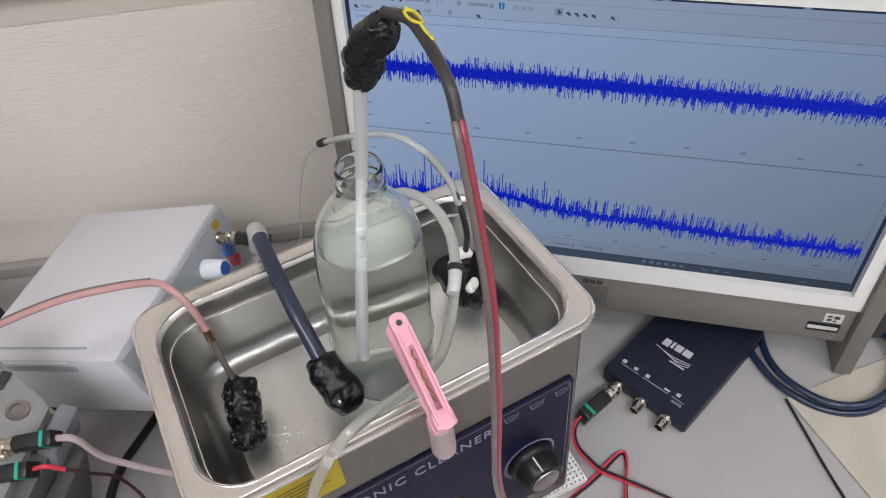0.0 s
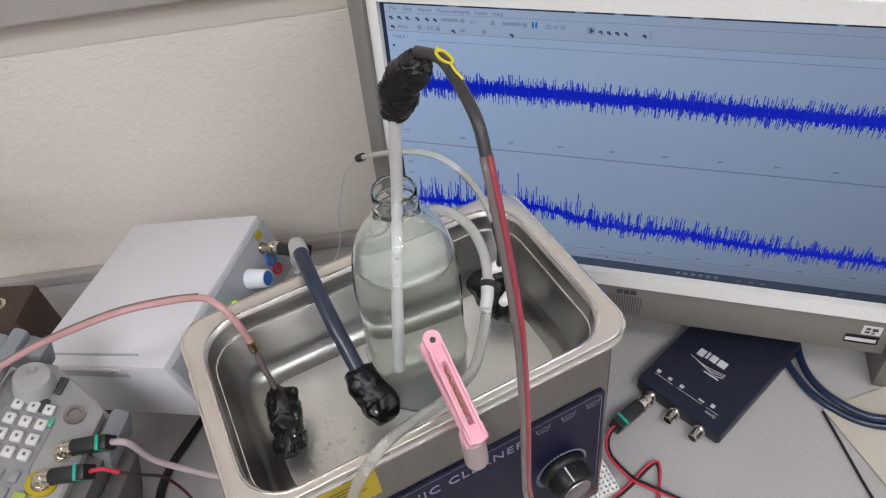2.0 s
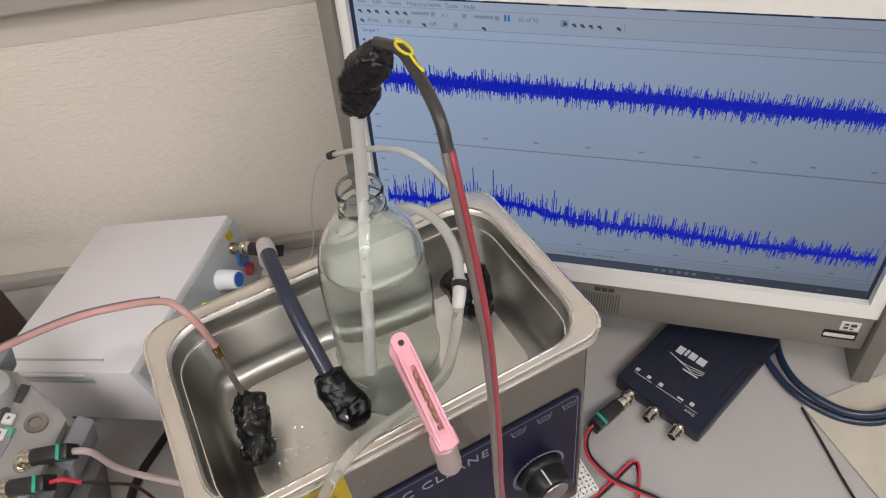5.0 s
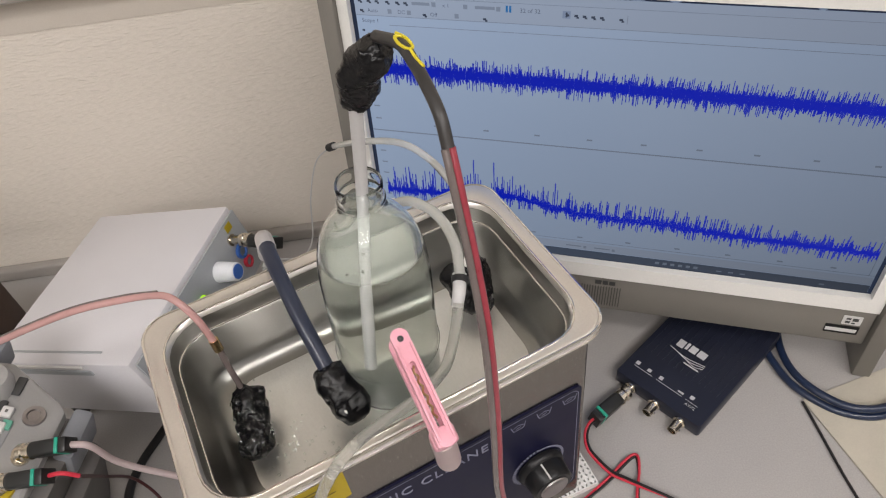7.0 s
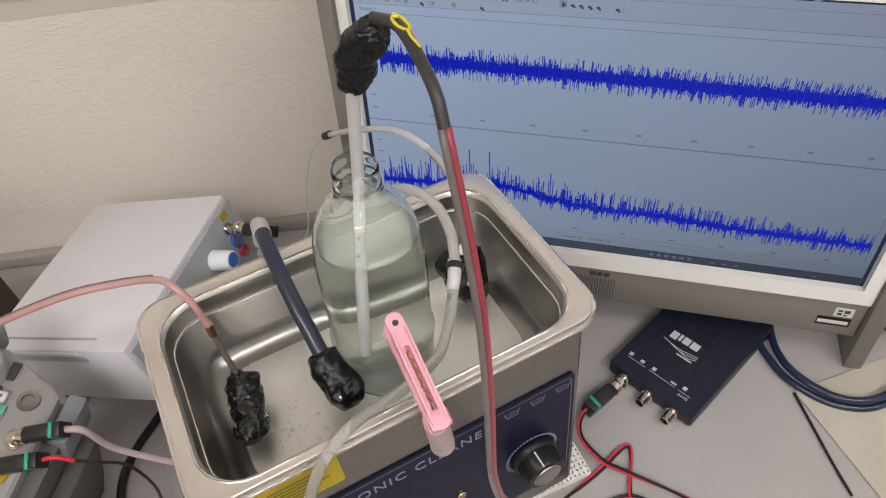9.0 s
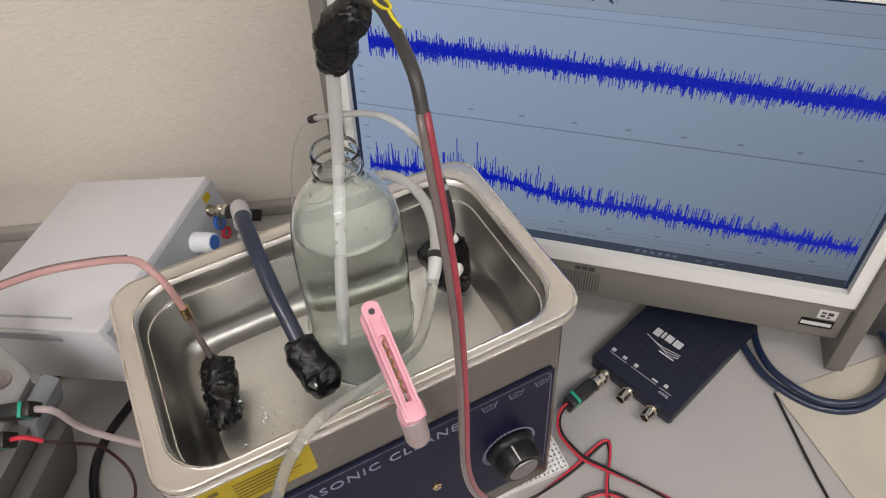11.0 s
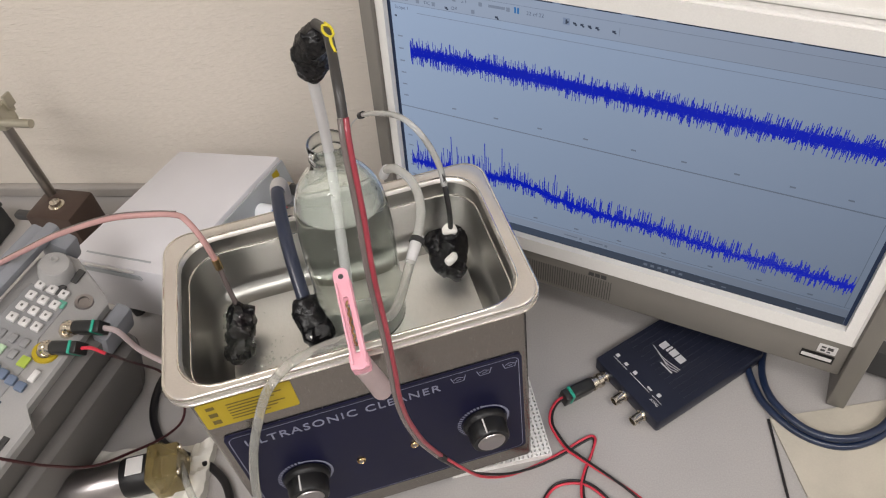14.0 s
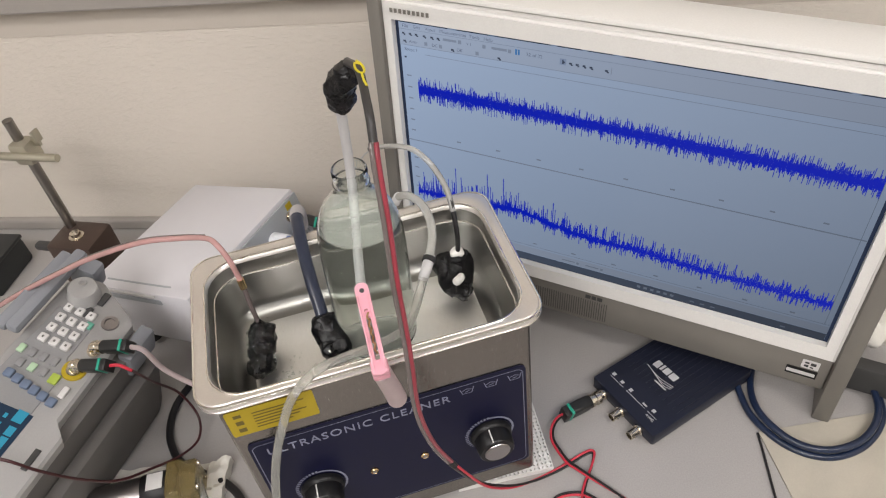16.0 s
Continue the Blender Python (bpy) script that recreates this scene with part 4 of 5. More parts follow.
def trace(name, x0, x1, mid, amp_up, amp_dn, n, seed, mat_, z, core):
    """Noisy signal drawn as a run of narrow vertical strokes about a mid line."""
    r = random.Random(seed)
    b = bmesh.new()
    dx = (x1 - x0) / n
    for k in range(n):
        f = k / n
        up = core(f) + amp_up(f) * r.random() ** 1.8
        dn = core(f) + amp_dn(f) * r.random() ** 1.8
        m0 = mid(f)
        x = x0 + dx * k
        wd = min(dx * 0.95, 0.0009)
        b.faces.new([b.verts.new(SM @ Vector(p)) for p in ((x, m0 - dn, z), (x + wd, m0 - dn, z), (x + wd, m0 + up, z), (x, m0 + up, z))])
    return part(name, b, mat_, screen, smooth=False)


trace("upper_trace", -SW + 0.020, -0.0085, lambda f: 0.1868 - 0.005 * f, lambda f: 0.0108, lambda f: 0.0108, 640, 5, M_TRACE2, 0.0007, lambda f: 0.0040)
trace("upper_trace_core", -SW + 0.020, -0.0085, lambda f: 0.1868 - 0.005 * f, lambda f: 0.0050, lambda f: 0.0055, 520, 6, M_TRACE, 0.0009, lambda f: 0.0029)


def low_mid(f):
    base = np.interp(f, (0, 0.12, 0.2, 0.27, 0.36, 0.46, 0.56, 0.61, 0.70, 0.85, 1), (0.059, 0.061, 0.064, 0.0665, 0.0590, 0.0520, 0.0525, 0.0530, 0.0495, 0.0480, 0.0475))
    return float(base) + 0.0016 * noise.noise(Vector((f * 70, 2.5, 0)))


trace("lower_trace", -SW + 0.010, -0.0085, low_mid, lambda f: 0.026 * (1 - 0.5 * f), lambda f: 0.0120, 560, 7, M_TRACE2, 0.0007, lambda f: 0.0012)
trace("lower_trace_core", -SW + 0.010, -0.0085, low_mid, lambda f: 0.0065, lambda f: 0.0050, 560, 8, M_TRACE, 0.0009, lambda f: 0.0016)
trace("spike_trace", -SW + 0.020, -0.06, low_mid, lambda f: 0.040 if f < 0.45 else 0.018, lambda f: 0.004, 60, 10, M_TRACE2, 0.0006, lambda f: 0.0)
BM0 = Matrix.Translation((0, -0.0078, SZ)) @ Matrix(((1, 0, 0, 0), (0, 0, -1, 0), (0, 1, 0, 0), (0, 0, 0, 1)))
part("badge", bars([(-SW + 0.001 + 0.0047 * k, SH + 0.008, 0.0030, 0.0042) for k in range(9)], BM0, 0.0004), M_MGREY, comp, smooth=False)
PM0 = Matrix.Translation((0, -0.0032, 0)) @ Matrix(((1, 0, 0, 0), (0, 0, -1, 0), (0, 1, 0, 0), (0, 0, 0, 1)))
part("badge", bars([(SCX - 0.012, SZ - 0.0270, 0.0058, 0.0052), (SCX - 0.0050, SZ - 0.0270, 0.0050, 0.0052), (SCX + 0.0012, SZ - 0.0270, 0.0056, 0.0052)], PM0, 0.0006), M_MDARK, comp, "small dark maker's badge", smooth=False)
part("sticker", plate(0.016, 0.0115, 0.0004, 0.0008, PM0 @ Matrix.Translation((-0.006, SZ - 0.031, 0))), M_KEYW, comp, "square white approval sticker")
part("sticker_print", bars([(-0.0115, SZ - 0.0345, 0.0040, 0.0030), (-0.0115, SZ - 0.0300, 0.0040, 0.0025), (-0.0060, SZ - 0.0315, 0.0050, 0.0040), (-0.0060, SZ - 0.0350, 0.0030, 0.0020)], PM0, 0.0008), M_MDARK, comp, smooth=False)
part("sticker", plate(0.0285, 0.0105, 0.0004, 0.0005, PM0 @ Matrix.Translation((-0.0115, SZ - 0.0440, 0))), M_KNOB, comp, "black and white asset sticker")
part("sticker_print", bars([(-0.025, SZ - 0.0465, 0.026, 0.0045)], PM0, 0.0008), M_KEYW, comp, smooth=False)

# ---- small USB oscilloscope ----
PX = Vector((0.025, -0.087, 0)).normalized()
PYD = Vector((-PX.y, PX.x, 0))
PICO = frame_of((0.2335, -0.0445, 0), PX, PYD)
pico = thing("usb_oscilloscope", "flat navy USB oscilloscope half under the computer", "oscilloscope", m=PICO)
part("case", loft([[(x, y + 0.071, z) for x, y in rrect(w, d, 0.003)] for w, d, z in ((0.090, 0.139, 0.002), (0.092, 0.141, 0.004), (0.092, 0.141, 0.0175), (0.0905, 0.1395, 0.019))]), M_PICO, pico)
for k in range(13):
    part("rib", box((0.0010, 0.098, 0.0005), (-0.040 + 0.0066 * k, 0.088, 0.0192), 0.0003, seg=1), M_PICO, pico, smooth=False)
for k in range(4):
    part("foot", lathe([(0.005, 0), (0.005, 0.003)], 12, m=Matrix.Translation((-0.036 + 0.072 * (k % 2), 0.012 + 0.115 * (k // 2), 0)), cap=True), M_RUBBER, pico)
TOPM = Matrix.Translation((0, 0, 0.0197))
for x, y, w, h in ((-0.0210, 0.0625, 0.0070, 0.0095), (-0.0125, 0.0640, 0.0028, 0.0085), (-0.0082, 0.0640, 0.0072, 0.0085), (0.0005, 0.0640, 0.0085, 0.0085)):
    part("maker_mark", bars([(x, y, w, h)], TOPM), M_WPRINT, pico, smooth=False)
for k in range(3):
    part("swept_line", tube([(-0.024 + 0.010 * k, 0.0585 - 0.0022 * k, 0.0197), (-0.006 + 0.006 * k, 0.0560 - 0.0020 * k, 0.0197), (0.014, 0.0590 - 0.0020 * k, 0.0197)], 0.0004, 6), M_WPRINT, pico)
part("maker_text", bars([(-0.004, 0.0490, 0.016, 0.0016)], TOPM), M_WPRINT, pico, smooth=False)
part("port_print", bars([(-0.037 + 0.0005, 0.0165, 0.020, 0.0006), (-0.012, 0.0165, 0.028, 0.0006), (0.020, 0.0165, 0.013, 0.0006), (-0.037, 0.019, 0.004, 0.004), (-0.024, 0.019, 0.004, 0.0035), (-0.011, 0.019, 0.004, 0.004), (0.010, 0.019, 0.006, 0.002), (0.022, 0.020, 0.004, 0.004)], TOPM), M_WPRINT, pico, smooth=False)
lettering("port_text", "AWG", 0.0042, TOPM @ Matrix.Translation((0.022, 0.0115, 0.0002)), M_WPRINT, pico)


def bnc_socket(x, z, parent, m=Matrix()):
    bm_ = m @ Matrix.Translation((x, 0, z)) @ Matrix.Rotation(radians(90), 4, "X")
    s = part("bnc_socket", lathe([(0.0062, 0), (0.0062, 0.002), (0.0046, 0.0022), (0.0046, 0.012), (0.0049, 0.0125), (0.0049, 0.0135), (0.0041, 0.0135), (0.0039, 0.004), (0.0001, 0.004)], 20, m=bm_), M_NICKEL, parent)
    part("bayonet_lug", box((0.0018, 0.0018, 0.0018), (0.0050, 0, 0.009)), M_NICKEL, s, smooth=False).data.transform(bm_)
    return s


for x in (-0.027, 0.0, 0.027):
    bnc_socket(x, 0.0098, pico)


def bnc_plug(name, m, label, shell=True, scale=1.0, terminal=True):
    """Black BNC screw-terminal adapter; local z runs away from the socket."""
    t = thing(name, label, "plug", m=m @ Matrix.Scale(scale, 4))
    part("collar", lathe([(0.0058, 0), (0.0070, 0.001), (0.0072, 0.005), (0.0060, 0.006), (0.0060, 0.009), (0.0070, 0.0095), (0.0070, 0.012)], 20, cap=True), M_NICKEL, t)
    part("body", loft([[(x * 1.0, y, z) for x, y in rrect(w, h, 0.003)] for w, h, z in ((0.012, 0.011, 0.012), (0.0145, 0.0125, 0.015), (0.016, 0.0125, 0.034), (0.0155, 0.0115, 0.036))]), M_BNCBLK, t)
    if terminal:
        part("terminal_block", box((0.0165, 0.0124, 0.0030), (0, 0, 0.0372), 0.0006), M_TEAL, t, "green screw terminal")
        part("terminal_end", box((0.0158, 0.0118, 0.0065), (0, 0, 0.0420), 0.0010), M_BNCBLK, t)
    return t


a0 = PICO @ Vector((-0.027, -0.0065, 0.0098))
bnc_plug("plug_adapter", Matrix.Translation(a0) @ Vector((0, 0, 1)).rotation_difference(Vector((-0.96, -0.22, 0.07))).to_matrix().to_4x4(), "black and green plug adapter on the oscilloscope", scale=1.05)

# blue lead coiled beside the oscilloscope
coil = thing("usb_cable", "coiled dark blue lead lying on the bench", "cable", (0.42, -0.11, 0.004))
LOOPA = [(0.372, 0.010, 0.010), (0.372, -0.030, 0.006), (0.362, -0.062, 0.0042), (0.358, -0.095, 0.0042), (0.371, -0.133, 0.0042), (0.400, -0.156, 0.0042), (0.440, -0.156, 0.0044), (0.476, -0.135, 0.0048), (0.492, -0.100, 0.0050), (0.485, -0.060, 0.0050), (0.455, -0.030, 0.005), (0.420, -0.018, 0.0050)]
LOOPB = [(0.420, -0.018, 0.0050), (0.392, -0.038, 0.0052), (0.371, -0.068, 0.0075), (0.364, -0.100, 0.0110), (0.376, -0.135, 0.0118), (0.403, -0.153, 0.0120), (0.440, -0.152, 0.0120), (0.472, -0.131, 0.0120), (0.486, -0.098, 0.0120), (0.476, -0.062, 0.0115), (0.47, -0.03, 0.0110), (0.50, 0.03, 0.008)]
part("lead", tube(LOOPA + LOOPB[1:], 0.0036, 12), M_BLUEC, coil, world=True)

board = thing("board", "stained cream board lying on the bench", "board", (0.45, -0.22, 0.0))
part("sheet", box((0.24, 0.17, 0.0022), (0, 0, 0.0011), 0.0004), M_PAPER, board, smooth=False)
board.matrix_world = frame_of((0.355, -0.108, 0), (0.130, -0.0195, 0), (0.022, 0.067, 0)) @ Matrix.Translation((0.12, -0.085, 0))
strip = thing("black_strip", "thin black strip along the cream board", "strip", (0.345, -0.14, 0))
part("strip", tube([(0.3535, -0.109, 0.0016), (0.3432, -0.138, 0.0016), (0.3290, -0.177, 0.0016), (0.320, -0.205, 0.0016)], 0.0013, 8), M_BLKW, strip, world=True)

# crumpled white wiper behind the computer
cl2 = thing("crumpled_wiper", "crumpled white wiper lying behind the computer", "wiper", (0.53, -0.02, 0.0))
b = bmesh.new()
bmesh.ops.create_icosphere(b, subdivisions=4, radius=0.045)
for v in b.verts:
    q = v.co * 30
    v.co *= 1 + 0.35 * noise.noise(q) + 0.2 * noise.noise(q * 2.2)
    v.co.z = max(-0.026, v.co.z * 0.8) + 0.026
part("cloth", b, M_CLOTH, cl2)

# ---- bench power unit, front raised on its bail ----
FX = Vector((-0.128, -0.147, 0)).normalized()
BK = Vector((FX.y, -FX.x, 0))
if BK.y < 0:
    BK = -BK
PSUM = frame_of((-0.107, 0.2225, 0.144), FX, BK)
tl = Matrix.Rotation(radians(12), 4, FX if (Matrix.Rotation(radians(12), 3, FX) @ BK).z < 0 else -FX)
PSUM = Matrix.Translation(PSUM.translation) @ tl @ Matrix.Translation(-PSUM.translation) @ PSUM
ZS = 1 if (PSUM.to_3x3() @ Vector((0, 0, 1))).z > 0 else -1
psu = thing("signal_amplifier", "white bench amplifier with a grey front, propped up at the front", "amplifier", m=PSUM)
PW, PD, PH = 0.196, 0.176, 0.077


def pz(z):
    return z * ZS


part("cover", box((PW, PD - 0.004, PH), (0, PD / 2 + 0.002, pz(-PH / 2)), 0.003), M_PSU, psu)
part("front_panel", box((PW - 0.006, 0.003, PH - 0.006), (0, -0.0005, pz(-PH / 2)), 0.001), M_PSUF, psu)
part("side_step", box((0.003, PD * 0.50, 0.0030), (PW / 2 + 0.0006, PD * 0.58, pz(-0.0040)), 0.0006), M_KEYW, psu)
part("side_groove", box((0.002, PD * 0.56, 0.0060), (PW / 2 + 0.0004, PD * 0.58, pz(-0.0115)), 0.0004), M_PSUF, psu)
part("side_slot", box((0.0022, PD * 0.62, 0.0016), (PW / 2 - 0.013, PD * 0.55, pz(0.0001)), 0.0004), M_PSUF, psu)
part("bail", box((PW * 0.8, 0.006, 0.075), (0, 0.02, pz(-PH - 0.034)), 0.002), M_MDARK, psu)
for sx in (-0.08, 0.08):
    part("rear_foot", lathe([(0.008, 0), (0.008, 0.03)], 14, m=Matrix.Translation((sx, PD - 0.02, pz(-PH - 0.015) - 0.015)), cap=True), M_RUBBER, psu)
fm = Matrix.Rotation(radians(90), 4, "X")


def on_front(x, z):
    return Matrix.Translation((x, -0.002, pz(z))) @ fm


k = part("gain_knob", lathe([(0.0105, 0), (0.0100, 0.010), (0.0092, 0.021), (0.0085, 0.022)], 28, m=on_front(-0.034, -0.030), cap=True), M_KWHITE, psu)
part("knob_cap", lathe([(0.0001, 0.0226), (0.0072, 0.0226), (0.0076, 0.0219)], 24, m=on_front(-0.034, -0.030)), M_KBLUE, k, "blue knob cap")
part("power_lamp", box((0.014, 0.005, 0.010), (0.006, -0.004, pz(-0.030)), 0.001), M_GREENL, psu, "glowing green switch")
part("push_button", box((0.013, 0.010, 0.012), (0.078, -0.006, pz(-0.047)), 0.001), M_KEYW, psu)
part("maker_bars", bars([(0.046 + 0.006 * k, -0.002, 0.004, 0.006) for k in range(5)], Matrix.Translation((0.004, -0.0024, pz(-0.024))) @ fm, 0.0006), M_KBLUE, psu, smooth=False)
part("print_dot", lathe([(0.0016, 0), (0.0016, 0.001)], 10, m=on_front(-0.012, -0.038), cap=True), M_MDARK, psu)
part("socket_ring", lathe([(0.008, 0), (0.008, 0.003), (0.0055, 0.0035), (0.0050, 0.0015)], 24, m=on_front(-0.072, -0.040)), M_KBLUE, psu)
part("socket_ring", lathe([(0.0066, 0), (0.0066, 0.003), (0.0045, 0.0035), (0.0040, 0.0015)], 24, m=on_front(-0.072, -0.055)), M_REDW, psu)
part("yellow_tag", box((0.010, 0.0006, 0.008), (-0.076, -0.0026, pz(-0.010))), M_YELLOW, psu, smooth=False)
bnc_socket(-0.070, pz(-0.022), psu, Matrix.Translation((0, -0.002, 0)))
p0 = PSUM @ Vector((-0.070, -0.0145, pz(-0.022)))
bnc_plug("plug_adapter", Matrix.Translation(p0) @ Vector((0, 0, 1)).rotation_difference(Vector((0.66, -0.72, 0.14))).to_matrix().to_4x4(), "black and green plug adapter on the amplifier")
lead = thing("twin_lead", "pale leads drooping from the amplifier plug", "cable", (-0.03, 0.16, 0.1))
part("lead", tube([(-0.025, 0.200, 0.133), (-0.022, 0.182, 0.140), (-0.026, 0.160, 0.165), (-0.033, 0.135, 0.205), (-0.036, 0.122, 0.226)], 0.0035, 10), M_HOSE, lead, world=True)
part("lead", tube([(-0.045, 0.225, 0.080), (-0.055, 0.190, 0.060), (-0.05, 0.150, 0.12), (-0.04, 0.128, 0.21)], 0.003, 10), M_HOSE, lead, world=True)

# ---- function generator standing on its back ----
FZ = 0.163
FGM = frame_of((-0.3005, 0.1200, 0.0095), (0.546, 0.8377, 0.0), (-0.7811, 0.5151, 0.353))
fg = thing("function_generator", "grey function generator standing on its back, panel up", "function generator", m=FGM)


def slab(outline, z0, z1, inset):
    """Flat shape with a softened upper edge."""
    cx = sum(p[0] for p in outline) / len(outline)
    cy = sum(p[1] for p in outline) / len(outline)
    near = [(x - inset * (1 if x > cx else -1), y - inset * (1 if y > cy else -1)) for x, y in outline]
    return loft([[(x, y, z0) for x, y in outline], [(x, y, z1 - inset) for x, y in outline], [(x, y, z1) for x, y in near]])


PANEL = [(-0.225, -0.023), (-0.086, -0.023), (-0.074, -0.010), (0.042, -0.008), (0.049, -0.001), (0.073, 0.044), (0.072, 0.060), (0.058, 0.074), (-0.225, 0.076)]
part("case", loft([[(x - 0.090, y + 0.027, z) for x, y in rrect(w, d, 0.008)] for w, d, z in ((0.262, 0.092, 0.002), (0.266, 0.096, 0.01), (0.266, 0.096, FZ - 0.014))]), M_FGDK, fg, "dark grey rubber-booted case")
part("front_panel", slab(PANEL, FZ - 0.0135, FZ, 0.0025), M_FG, fg)
part("key_field", slab([(-0.078, 0.014), (-0.030, 0.014), (-0.016, 0.021), (0.024, 0.021), (0.030, 0.062), (-0.078, 0.068)], FZ - 0.001, FZ + 0.0008, 0.0005), M_FGHD2, fg, "greyer raised field behind the keys")
part("lower_boot", box((0.240, 0.016, 0.10), (-0.083, -0.028, 0.062), 0.006), M_FGDK, fg)
part("tilt_leg", box((0.20, 0.012, 0.045), (-0.10, 0.062, -0.018), 0.004), M_FGDK, fg)
part("boot_ear", loft([[(x + 0.036, y + 0.004, z) for x, y in rrect(w, 0.072, 0.018)] for w, z in ((0.036, 0.010), (0.040, 0.02), (0.040, 0.085), (0.034, 0.092))]), M_FGDK, fg)
part("handle_end", box((0.042, 0.016, 0.034), (0.030, -0.019, FZ - 0.024), 0.004), M_FGHD, fg)
part("handle_end", box((0.020, 0.030, 0.030), (0.080, 0.068, FZ - 0.006), 0.004), M_FGHD, fg)
part("handle_bar", box((0.106, 0.013, 0.012), (0.035, 0.076, FZ + 0.013), 0.004), M_FGHD, fg)
part("handle_bar", box((0.100, 0.012, 0.010), (0.032, 0.089, FZ + 0.009), 0.003), M_FGHD, fg)
kn = part("tuning_knob", lathe([(0.0160, FZ - 0.001), (0.0160, FZ + 0.004), (0.0150, FZ + 0.006), (0.0142, FZ + 0.015), (0.0128, FZ + 0.0165), (0.0060, FZ + 0.0155), (0.0001, FZ + 0.0150)], 40, m=Matrix.Translation((0.0490, 0.0490, 0))), M_FG, fg)
part("finger_dimple", lathe([(0.0040, 0.0), (0.0034, 0.0006), (0.0001, -0.0004)], 20, m=Matrix.Translation((0.0540, 0.0520, FZ + 0.0162))), M_FG, kn)
for i in range(4):
    for j in range(3):
        nk = part("number_key", box((0.0088, 0.0084, 0.0045), (-0.0072 + 0.0128 * i, 0.0290 + 0.0118 * j, FZ + 0.0022), 0.0014), M_KEYW, fg)
        part("key_mark", box((0.0024, 0.0018, 0.0004), (-0.0072 + 0.0128 * i, 0.0290 + 0.0118 * j, FZ + 0.0046)), M_FGDK, nk, smooth=False)
for i in range(4):
    part("function_key", box((0.0090, 0.0064, 0.003), (-0.0375, 0.018 + 0.0118 * i, FZ + 0.0016), 0.001), M_KEYG if i == 2 else M_FGHD2, fg)
    part("function_key", box((0.0090, 0.0064, 0.003), (-0.0245, 0.028 + 0.0114 * i, FZ + 0.0016), 0.001), M_KEYG if i == 3 else M_FGHD2, fg)
for i in range(6):
    part("soft_key", box((0.0090, 0.0086, 0.0050), (-0.0605 + 0.0020 * i, 0.0057 + 0.0098 * i, FZ + 0.0024), 0.0018), M_KEYB, fg)
part("arrow_pad", box((0.016, 0.0075, 0.003), (0.0540, 0.0310, FZ + 0.0012), 0.0015), M_MDARK, fg)
part("arrow_pad", box((0.012, 0.0075, 0.003), (0.0345, 0.0355, FZ + 0.0012), 0.0015), M_MDARK, fg)
part("green_key", box((0.008, 0.007, 0.003), (0.0217, 0.0250, FZ + 0.0014), 0.001), M_KEYG2, fg)
part("socket_cap", lathe([(0.0085, FZ), (0.008, FZ + 0.002), (0.005, FZ + 0.0024), (0.0045, FZ + 0.001), (0.0001, FZ + 0.001)], 20, m=Matrix.Translation((0.0331, 0.0103, 0))), M_SPUN, fg, "flat metal socket cover")
part("lime_key", box((0.0105, 0.0085, 0.003), (-0.0400, 0.0175, FZ + 0.0022), 0.001), M_LIME, fg, "lit lime key")
part("small_key", box((0.012, 0.006, 0.004), (-0.0478, 0.0022, FZ + 0.0016), 0.0015), M_KEYW, fg)
disp = part("display", box((0.118, 0.064, 0.002), (-0.136, 0.043, FZ + 0.0004), 0.0005), M_FGSCR, fg, "lit blue-black display")
rnd = random.Random(2)
dm = Matrix.Translation((0, 0, FZ + 0.0016))
for i in range(7):
    for j in range(4):
        w = rnd.uniform(0.004, 0.012)
        part("display_block", bars([(-0.088 - 0.013 * i, 0.015 + 0.0145 * j, w, rnd.uniform(0.0025, 0.010))], dm, 0.0003), M_CYAN, disp, smooth=False)
part("usb_port", box((0.020, 0.0055, 0.002), (-0.1107, -0.0119, FZ + 0.0004), 0.0005), M_MDARK, fg)
part("power_button", box((0.018, 0.010, 0.003), (-0.165, -0.012, FZ + 0.001), 0.001), M_KEYG, fg)
part("yellow_ring", lathe([(0.0112, FZ), (0.0106, FZ + 0.002), (0.0070, FZ + 0.0024)], 24, m=Matrix.Translation((-0.0244, 0.0085, 0))), M_YELLOW, fg)
for sx, sy in ((0.0, 0.0045), (-0.0244, 0.0085)):
    part("bnc_socket", lathe([(0.0065, FZ), (0.0065, FZ + 0.003), (0.0047, FZ + 0.0032), (0.0047, FZ + 0.010)], 20, m=Matrix.Translation((sx, sy, 0)), cap=True), M_NICKEL, fg)
LEADS = []
for sx, sy, dz in ((0.0, 0.0045, Vector((0.78, -0.36, 0.10))), (-0.0244, 0.0085, Vector((0.78, -0.38, 0.12)))):
    q0 = FGM @ Vector((sx, sy, FZ + 0.009))
    bnc_plug("plug_adapter", Matrix.Translation(q0) @ Vector((0, 0, 1)).rotation_difference(dz).to_matrix().to_4x4(), "black and green plug adapter on the function generator", scale=0.92)
    LEADS.append(q0 + dz.normalized() * 0.040)
e1, e2 = LEADS
pk = thing("pink_lead", "thin pink clear lead running toward the cleaner", "cable", (-0.19, 0.06, 0.13))
part("lead", tube([e1, e1 + Vector((0.012, -0.006, -0.004)), (-0.199, 0.068, 0.140), (-0.178, 0.057, 0.120), (-0.155, 0.048, 0.10), (-0.14, 0.06, 0.07), (-0.15, 0.12, 0.02)], 0.0025, 10), M_PINKS, pk, world=True)
rl = thing("thin_lead", "thin dark red lead looping from the generator to the pump", "cable", (-0.21, 0.06, 0.01))
part("red_end", tube([e2, e2 + Vector((0.010, -0.004, 0.001)), e2 + Vector((0.018, -0.006, -0.008))], 0.0016, 8), M_REDW, rl, world=True)
